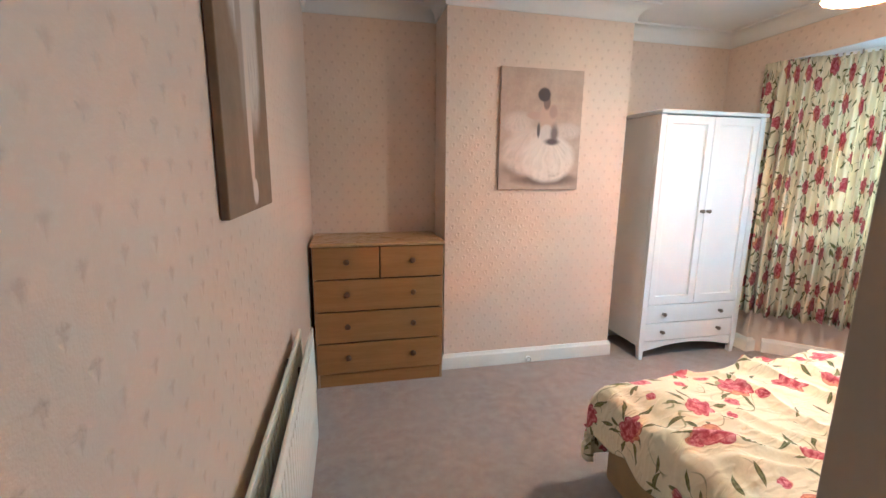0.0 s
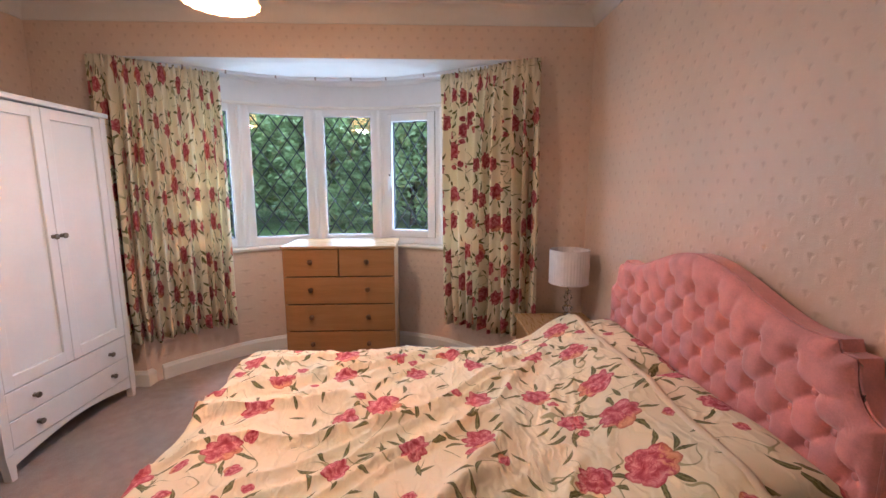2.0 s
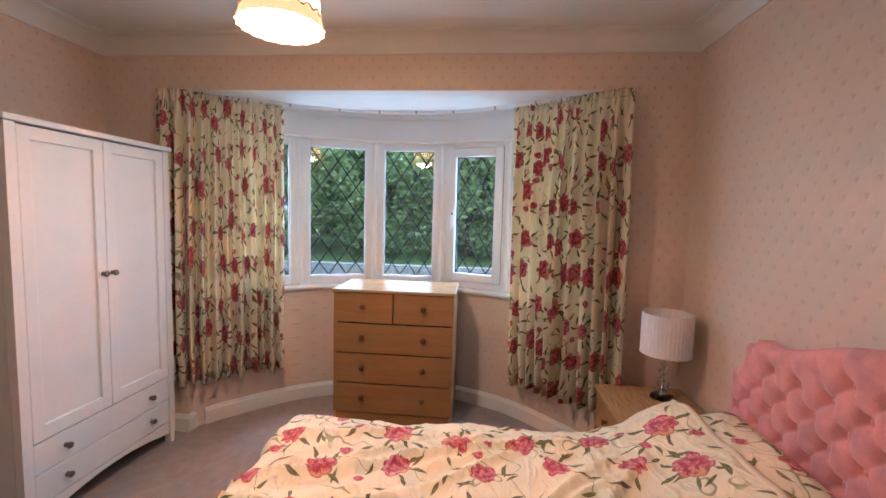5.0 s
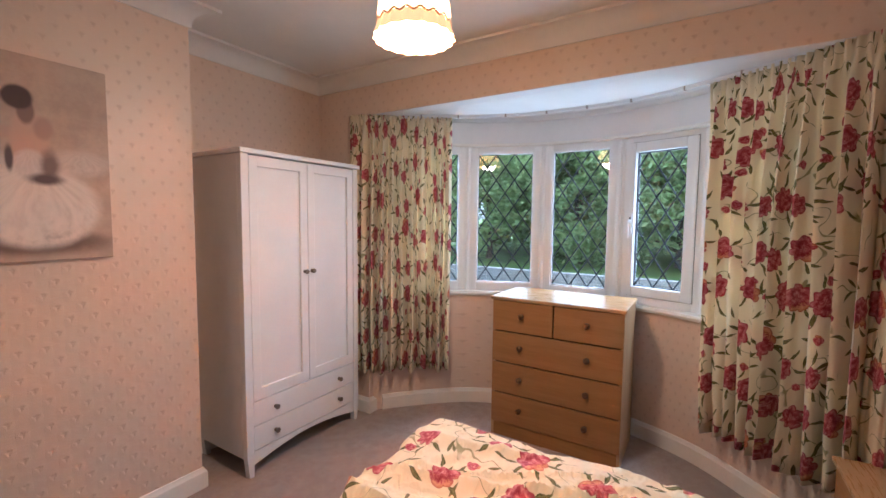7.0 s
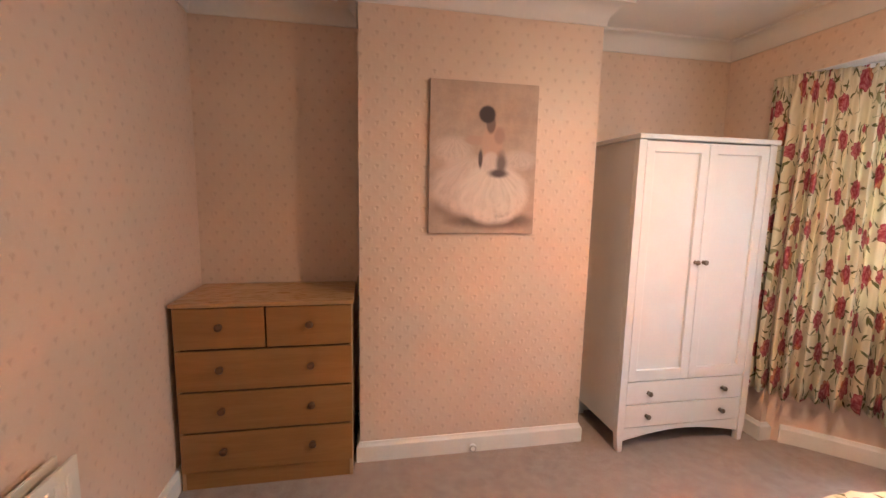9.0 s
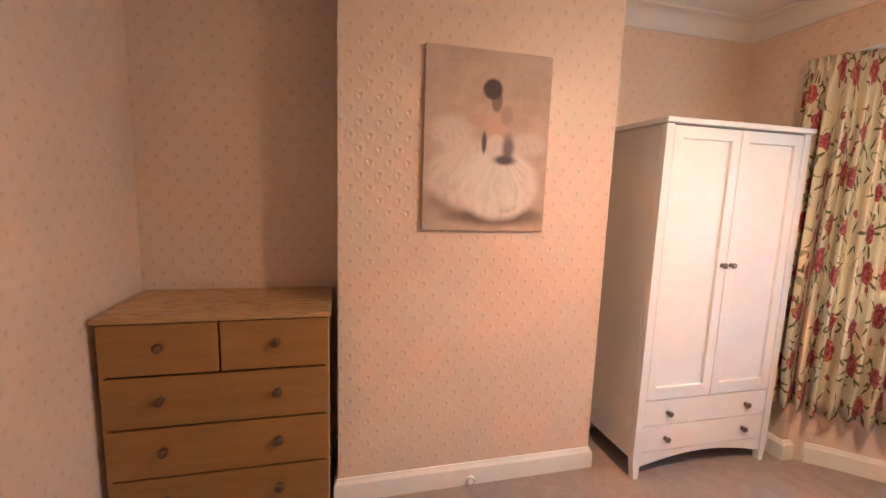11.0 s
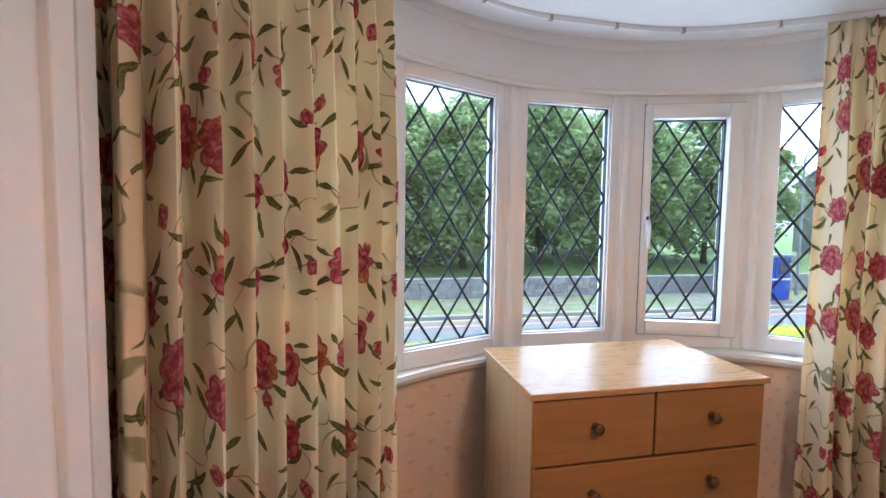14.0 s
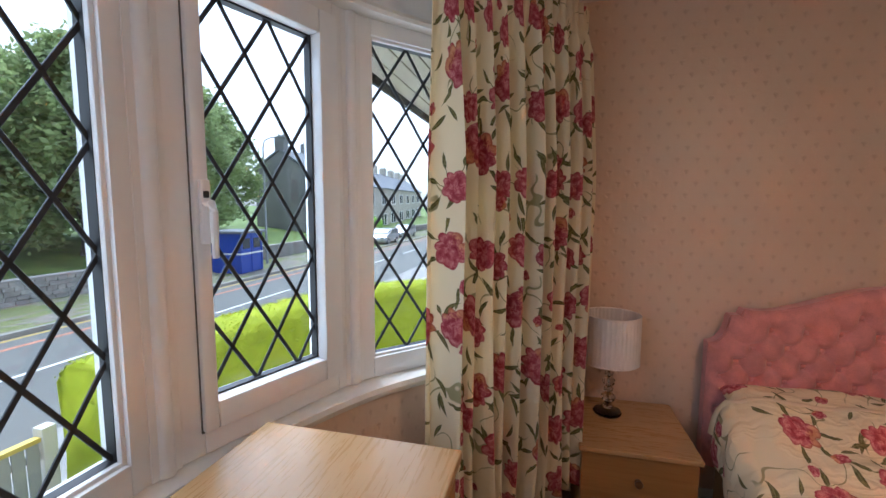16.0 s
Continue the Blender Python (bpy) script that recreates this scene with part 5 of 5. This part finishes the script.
def stone_wall():
    """A low rubble wall along the park: each stone of the nearer stretch is a piece."""
    rnd = random.Random(5)
    ob = thing("park_wall", pose(WALL_X, 0, -1.76), "low grey rubble stone wall along the park", "stone wall")
    part("core", box(0.06, 0.36, -70, 60, 0, 0.78), MORTAR, ob, "dark mortar core")
    part("coping", box(0.0, 0.42, -70, 60, 0.78, 0.86, 0.02), STONE, ob, "flat stone coping")
    shapes = []
    for _ in range(6):
        bm = box(-0.5, 0.5, -0.5, 0.5, -0.5, 0.5)
        for v in bm.verts:
            v.co += Vector([rnd.uniform(-0.07, 0.07) for _ in range(3)])
        bmesh.ops.bevel(bm, geom=bm.edges[:], offset=0.08, segments=1, affect="EDGES")
        shapes.append(mesh_of(bm, "stone", STONE))
    z = 0.0
    for h in (0.17, 0.15, 0.16, 0.15, 0.14):
        y = -9.0
        while y < 7.0:
            w = rnd.uniform(0.24, 0.48)
            s = new("stone", rnd.choice(shapes))
            s.parent = ob
            s.matrix_basis = Matrix.LocRotScale((0.07 + rnd.uniform(-0.02, 0.02), y + w / 2, z + h / 2), None, (0.16, w * 0.98, h * 0.98))
            y += w
        z += h + 0.003
    bm = bmesh.new()
    z = 0.0
    for h in (0.17, 0.15, 0.16, 0.15, 0.14):
        for lo, hi in ((-45, -9.0), (7.0, 30)):
            y = lo
            while y < hi:
                w = rnd.uniform(0.28, 0.55)
                box(rnd.uniform(-0.02, 0.02), 0.12, y + 0.006, y + w - 0.006, z + 0.005, z + h - 0.005, 0, bm)
                y += w
        z += h + 0.003
    tagged(part("far_stones", bm, STONE, ob), kind="stuff")


stone_wall()


def leaf_cloud(points, size, seed, per=26, loose=1.4):
    """Leaf clumps: bent diamond leaves scattered round each point."""
    rnd = np.random.default_rng(seed)
    pts = np.repeat(np.array(points), per, axis=0)
    n = len(pts)
    centre = pts + rnd.normal(0, 1, (n, 3)) * size * loose
    a = rnd.normal(0, 1, (n, 3))
    a[:, 2] *= 0.5
    a /= np.linalg.norm(a, axis=1)[:, None]
    b = np.cross(a, rnd.normal(0, 1, (n, 3)))
    b /= np.linalg.norm(b, axis=1)[:, None]
    c = np.cross(a, b)
    s = size * rnd.uniform(0.6, 1.3, (n, 1))
    verts = np.stack([centre - a * s, centre + b * s * 0.5 + c * s * 0.15, centre + a * s, centre - b * s * 0.5 + c * s * 0.15], axis=1).reshape(-1, 3)
    idx = np.arange(n * 4).reshape(-1, 4)
    me = bpy.data.meshes.new("crown")
    me.vertices.add(n * 4), me.loops.add(n * 4), me.polygons.add(n)
    me.vertices.foreach_set("co", verts.ravel())
    me.loops.foreach_set("vertex_index", idx.ravel())
    me.polygons.foreach_set("loop_start", np.arange(0, n * 4, 4))
    me.update(calc_edges=True)
    return me


def tree(at, height, spread, seed, label):
    rnd = random.Random(seed)
    ob = thing("tree", at, label, "tree", "park trees")
    clear = height * 0.1
    bend = [(0, 0, -0.1), (rnd.uniform(-0.1, 0.1), rnd.uniform(-0.1, 0.1), clear), (rnd.uniform(-0.3, 0.3), rnd.uniform(-0.3, 0.3), height * 0.5), (rnd.uniform(-0.4, 0.4), rnd.uniform(-0.4, 0.4), height * 0.9)]
    part("trunk", tube([tuple(p) for p in spline(bend, 4)], [0.24 - 0.22 * i / 12 for i in range(13)], 9), BARK, ob, "dark tapered trunk", smooth=60)
    pts = []
    for j in range(9):
        a, z = j * 2.4 + rnd.uniform(-0.3, 0.3), clear + (height * 0.6) * j / 9
        r = spread * rnd.uniform(0.6, 0.9) * (1 - 0.45 * j / 9)
        limb = [(0, 0, z), (r * 0.5 * math.cos(a), r * 0.5 * math.sin(a), z + 0.5), (r * math.cos(a), r * math.sin(a), z + rnd.uniform(0.3, 1.0))]
        part("limb", tube(limb, [0.08, 0.05, 0.02], 6), BARK, ob)
    for _ in range(170):
        t = rnd.random() ** 0.8
        z = clear * 0.85 + (height - clear * 0.85) * t
        wide = spread * (math.sin(math.pi * (0.16 + 0.8 * t)) ** 0.7) * rnd.uniform(0.85, 1.1)
        a, q = rnd.uniform(0, 2 * math.pi), rnd.uniform(0.35, 1) ** 0.5
        pts.append((wide * q * math.cos(a), wide * q * math.sin(a), z))
    me = leaf_cloud(pts, 0.175, seed, 95, 2.0)
    me.materials.append(LEAF)
    crown = new("crown", me)
    crown.parent = ob
    tagged(crown, "dense uneven green crown", kind="stuff")
    return ob


TREES = [(25.5, 7.5, 7.4, 3.1), (26.0, 2.6, 7.2, 3.2), (25.2, -2.4, 8.2, 2.9), (26.2, -7.2, 8.7, 3.1), (25.6, -12.4, 9.0, 3.2), (26.0, -18.5, 9.2, 3.1), (25.5, 13.0, 8.8, 3.2), (27.0, 18.5, 9.2, 3.3), (29.0, 0.2, 8.2, 3.3), (29.4, -9.8, 9.2, 3.4), (29.0, 10.3, 8.0, 3.4), (29.2, -16.0, 9.0, 3.2),
         (33.5, 5.2, 8.4, 3.6), (34.0, -4.5, 9.6, 3.6), (33.0, -14.5, 9.6, 3.5), (34.0, 14.0, 9.8, 3.7), (28.0, 25.0, 9.6, 3.6), (30.0, 33.0, 10, 4.0), (30.0, -25.5, 9.2, 3.2)]
for i, (x, y, h, sp) in enumerate(TREES):
    gz = -1.05 + (x - 24) * 0.1 if x < 30 else -0.45 + (x - 30) * 0.055
    tree(pose(x, y, gz, 0, 0, i * 47), h - gz * 0.6, sp, 20 + i, "tall broadleaf park tree in full leaf" if x < 30 else "broadleaf tree further back in the park")


def hedge(points, z0, z1, width, seed, label):
    """A clipped hedge with rounded shoulders and leafy skin."""
    rnd = random.Random(seed)
    path = spline([(x, y, 0) for x, y in points], 8)
    w, r = width / 2, width * 0.28
    sec = [(-w, z0), (-w * 1.02, z1 - r)] + [(-w + r - r * math.cos(a), z1 - r + r * math.sin(a)) for a in (radians(30 * i) for i in range(1, 4))]
    sec += [(-x, z) for x, z in sec[::-1]]
    bm = sweep(path, sec)
    bmesh.ops.subdivide_edges(bm, edges=bm.edges[:], cuts=2, use_grid_fill=True)
    for v in bm.verts:
        v.co += Vector((rnd.uniform(-1, 1), rnd.uniform(-1, 1), rnd.uniform(-1, 1))) * 0.02
        v.co.z += 0.03 * noise.noise(v.co * 1.5)
    spots = [tuple(f.calc_center_median()) for f in bm.faces if rnd.random() < 0.9]
    ob = thing("hedge", pose(0, 0, 0), label, "hedge", "garden hedges")
    part("hedge_body", bm, HEDGE, ob, smooth=180)
    me = leaf_cloud(spots, 0.014, seed, 14)
    me.materials.append(HEDGE)
    skin = new("hedge_leaves", me)
    skin.parent = ob
    tagged(skin, kind="stuff")


hedge([(7.9, 9.0), (7.8, 5.0), (7.7, 1.3)], GARDEN_Z, 0.08, 0.9, 3, "clipped bright yellow-green garden hedge along the road")
hedge([(8.1, 0.05), (8.0, -1.6), (7.6, -3.4), (6.6, -4.8), (5.2, -5.4)], GARDEN_Z, 0.06, 0.9, 4, "clipped bright yellow-green garden hedge turning along the plot")

gate = thing("garden_gate", pose(8.5, 0.2, GARDEN_Z - 0.3), "low grey slatted gate with a yellow top rail", "gate")
for y in (0.0, 1.1):
    part("gate_post", box(-0.06, 0.06, y - 0.06, y + 0.06, 0, 1.02, 0.01), GLOSS, gate, "white gate post")
for z in (0.35, 0.74):
    part("rail", box(-0.02, 0.02, 0.06, 1.04, z, z + 0.07, 0.004), GREYWOOD, gate)
part("top_rail", box(-0.045, 0.03, 0.06, 1.04, 0.9, 0.945, 0.006), YELLOW_RAIL, gate, "yellow painted top rail")
for i in range(9):
    part("slat", box(-0.035, -0.021, 0.075 + i * 0.107, 0.17 + i * 0.107, 0.12, 0.9, 0.004), GREYWOOD, gate)


def shelter():
    """A blue roadside cabin with a flat grey roof."""
    ob = thing("roadside_cabin", pose(19.2, -15.0, -1.77, 0, 0, 4), "small bright blue roadside shelter with a white band", "shelter")
    part("body", box(-0.8, 0.8, -0.85, 0.85, 0, 1.95, 0.03), BLUE, ob, "blue panels")
    for y in (-0.42, 0.42):
        part("window", box(-0.815, -0.79, y - 0.28, y + 0.28, 1.2, 1.7), CARGLASS, ob, "small dark window")
    for y in (-0.82, 0, 0.82):
        part("batten", box(-0.825, -0.795, y - 0.04, y + 0.04, 0.02, 1.93), BLUE, ob)
    part("band", box(-0.83, 0.815, -0.865, 0.865, 0.92, 1.0), WHITE_LINE, ob, "white band")
    part("roof", box(-0.95, 0.95, -1.0, 1.0, 1.95, 2.08, 0.03), SLATE, ob, "flat grey roof")


shelter()


def street_lamp(at):
    ob = thing("street_lamp", at, "tall grey street lamp beside the road", "street lamp")
    part("pole", tube([(0, 0, 0), (0, 0, 1.2), (0, 0, 6.6)], [0.09, 0.07, 0.045], 10), STEEL, ob, smooth=50)
    part("arm", tube([(0, 0, 6.5), (-0.1, 0, 6.9), (-0.5, 0, 7.05), (-1.1, 0, 7.1)], 0.035, 8), STEEL, ob, smooth=50)
    part("head", box(-1.6, -1.05, -0.12, 0.12, 7.03, 7.15, 0.03), STEEL, ob)


street_lamp(pose(19.6, -17.8, -1.77))


def house(at, width, depth, eaves, ridge, bays, wall, label, chimneys=1):
    """A two-storey terraced house. Local: front at x = 0 facing -x, running along y."""
    ob = thing("house", at, label, "house", "terraced houses")
    part("wall", prism([(0, 0), (depth, 0), (depth, eaves), (depth / 2, ridge), (0, eaves)], -width / 2, width / 2, "y"), wall, ob)
    roof = prism([(-0.3, eaves - 0.12), (depth / 2, ridge + 0.12), (depth + 0.3, eaves - 0.12), (depth + 0.3, eaves + 0.05), (depth / 2, ridge + 0.3), (-0.3, eaves + 0.05)], -width / 2 - 0.05, width / 2 + 0.05, "y")
    rf = part("roof", roof, SLATE, ob, "grey slate roof")
    for c in range(chimneys):
        y = -width / 2 + 0.4 + c * (width - 0.8)
        part("chimney", box(depth / 2 - 0.5, depth / 2 + 0.5, y - 0.35, y + 0.35, ridge - 0.6, ridge + 1.3, 0.03), wall, rf, "stone chimney stack")
        for dx in (-0.25, 0.25):
            part("chimney_pot", lathe([(0.1, 0), (0.12, 0.35)], 8), SOFFIT, rf, at=pose(depth / 2 + dx, y, ridge + 1.3))
    for b in range(bays):
        y = -width / 2 + width * (b + 0.5) / bays
        for z0, z1, half in ((0.8, 2.2, 0.65), (3.5, 4.8, 0.5)):
            win = part("window", box(-0.03, 0.03, y - half, y + half, z0, z1), CARGLASS, ob, "dark window")
            rim = box(-0.06, -0.02, y - half - 0.1, y - half, z0 - 0.1, z1 + 0.1)
            box(-0.06, -0.02, y + half, y + half + 0.1, z0 - 0.1, z1 + 0.1, bm=rim), box(-0.06, -0.02, y - half, y + half, z1, z1 + 0.1, bm=rim)
            box(-0.1, -0.02, y - half, y + half, z0 - 0.12, z0, bm=rim), box(-0.055, -0.02, y - 0.04, y + 0.04, z0, z1, bm=rim)
            part("window_frame", rim, UPVC, win, "white window surround")
    return ob


for i in range(7):
    house(pose(24.5 + i * 1.0, -42 - i * 6.2, -1.8 + 0.12 * i, 0, 0, -8), 6.1, 8, 5.6, 8.0, 2, HOUSE, "pale stone terraced house with a slate roof", 1)
house(pose(25.6, -34.0, -1.5, 0, 0, 0), 5.0, 5.2, 6.4, 8.0, 1, GABLE, "dark stone house end with a chimney behind the trees", 2)


def car(at, paint, label):
    """A hatchback. Local: nose towards +y, wheels at x = +-0.78."""
    ob = thing("car", at, label, "car", "parked cars")
    side = [(-2.05, 0.35), (-2.1, 0.75), (-1.95, 1.0), (-1.5, 1.42), (-0.3, 1.47), (0.25, 1.4), (0.95, 1.0), (1.9, 0.82), (2.08, 0.6), (2.05, 0.3)]
    body = prism(side, -0.86, 0.86, "x")
    bmesh.ops.bevel(body, geom=body.edges[:], offset=0.06, segments=2, affect="EDGES")
    part("body", body, paint, ob, smooth=40)
    for sx in (-1, 1):
        pane = prism([(-1.7, 1.02), (-1.35, 1.36), (-0.3, 1.4), (0.2, 1.34), (0.75, 1.02)], sx * 0.845, sx * 0.868, "x")
        part("side_window", pane, CARGLASS, ob, "dark side window")
    part("windscreen", prism([(0.33, 1.36), (0.9, 1.03), (0.93, 1.045), (0.37, 1.385)], -0.7, 0.7, "x"), CARGLASS, ob, "dark windscreen")
    part("rear_window", prism([(-1.54, 1.38), (-1.92, 1.04), (-1.95, 1.055), (-1.56, 1.4)], -0.68, 0.68, "x"), CARGLASS, ob, "dark rear window")
    for sx in (-1, 1):
        for y in (-1.25, 1.3):
            wheel = part("wheel", lathe([(0.0005, -0.1), (0.29, -0.1), (0.32, -0.06), (0.32, 0.06), (0.29, 0.1), (0.0005, 0.1)], 20), TYRE, ob, "black tyre", pose(sx * 0.79, y, 0.32, 0, 90, 0), 40)
            part("rim", lathe([(0.0005, 0.108), (0.08, 0.108), (0.19, 0.1), (0.2, 0.09), (0.0005, 0.09)], 14), CHROME, wheel, "alloy rim", pose(0, 0, 0 if sx > 0 else 0, 0, 0 if sx > 0 else 180, 0), 40)
        part("headlight", box(sx * 0.5 - 0.16, sx * 0.5 + 0.16, 2.0, 2.09, 0.62, 0.76, 0.02), CHROME, ob, "clear headlight")
        part("tail_light", box(sx * 0.7 - 0.08, sx * 0.7 + 0.08, -2.12, -2.04, 0.75, 0.95, 0.015), RED_LINE, ob, "red tail light")
    return ob


def shrub(at, radius, height, seed):
    rnd = random.Random(seed)
    ob = thing("shrub", at, "rounded bright green shrub beside the far houses", "shrub")
    part("stem", tube([(0, 0, -0.05), (0.05, 0, height * 0.5)], [0.08, 0.03], 6), BARK, ob)
    spots = []
    for _ in range(90):
        t, a = rnd.random(), rnd.uniform(0, 2 * math.pi)
        q = radius * math.sqrt(rnd.uniform(0.2, 1)) * math.sqrt(max(0.05, 1 - (t * 1.05 - 0.3) ** 2))
        spots.append((q * math.cos(a), q * math.sin(a), height * (0.08 + 0.88 * t)))
    me = leaf_cloud(spots, 0.12, seed, 40, 1.6)
    me.materials.append(SHRUB)
    leaves = new("leaves", me)
    leaves.parent = ob
    tagged(leaves, kind="stuff")


shrub(pose(21.6, -36.5, -1.75), 1.5, 2.0, 61)
car(pose(18.6, -33.0, ROAD_Z + 0.0, 0, 0, 4), CARPAINT, "silver hatchback parked at the kerb")
car(pose(19.4, -41.0, ROAD_Z + 0.0, 0, 0, 4), CARPAINT, "silver hatchback parked further along the road")

# the eaves beside the bay
eaves = thing("eaves", pose(0, 0, 0), "cream boarded soffit under the house eaves", "eaves")
for i in range(8):
    part("soffit_board", box(4.22 + i * 0.125, 4.335 + i * 0.125, -7.0, 0.78, 2.35, 2.365, 0.003), SOFFIT, eaves)
part("fascia", box(5.22, 5.245, -7.0, 0.8, 2.3, 2.48, 0.004), DARK, eaves, "dark fascia board")
part("eaves_cover", box(4.2, 5.23, -7.0, 0.8, 2.37, 2.45), SLATE, eaves)
facade = box(EAST + 0.1, EAST + 0.3, -7.0, BAY_S - 0.13, -1.3, 3.2)
box(EAST + 0.1, EAST + 0.3, BAY_N + 0.13, 9, -1.3, 3.2, bm=facade)
fixed("wall_outer", facade, HOUSE, "stone outer wall of the house", "wall")
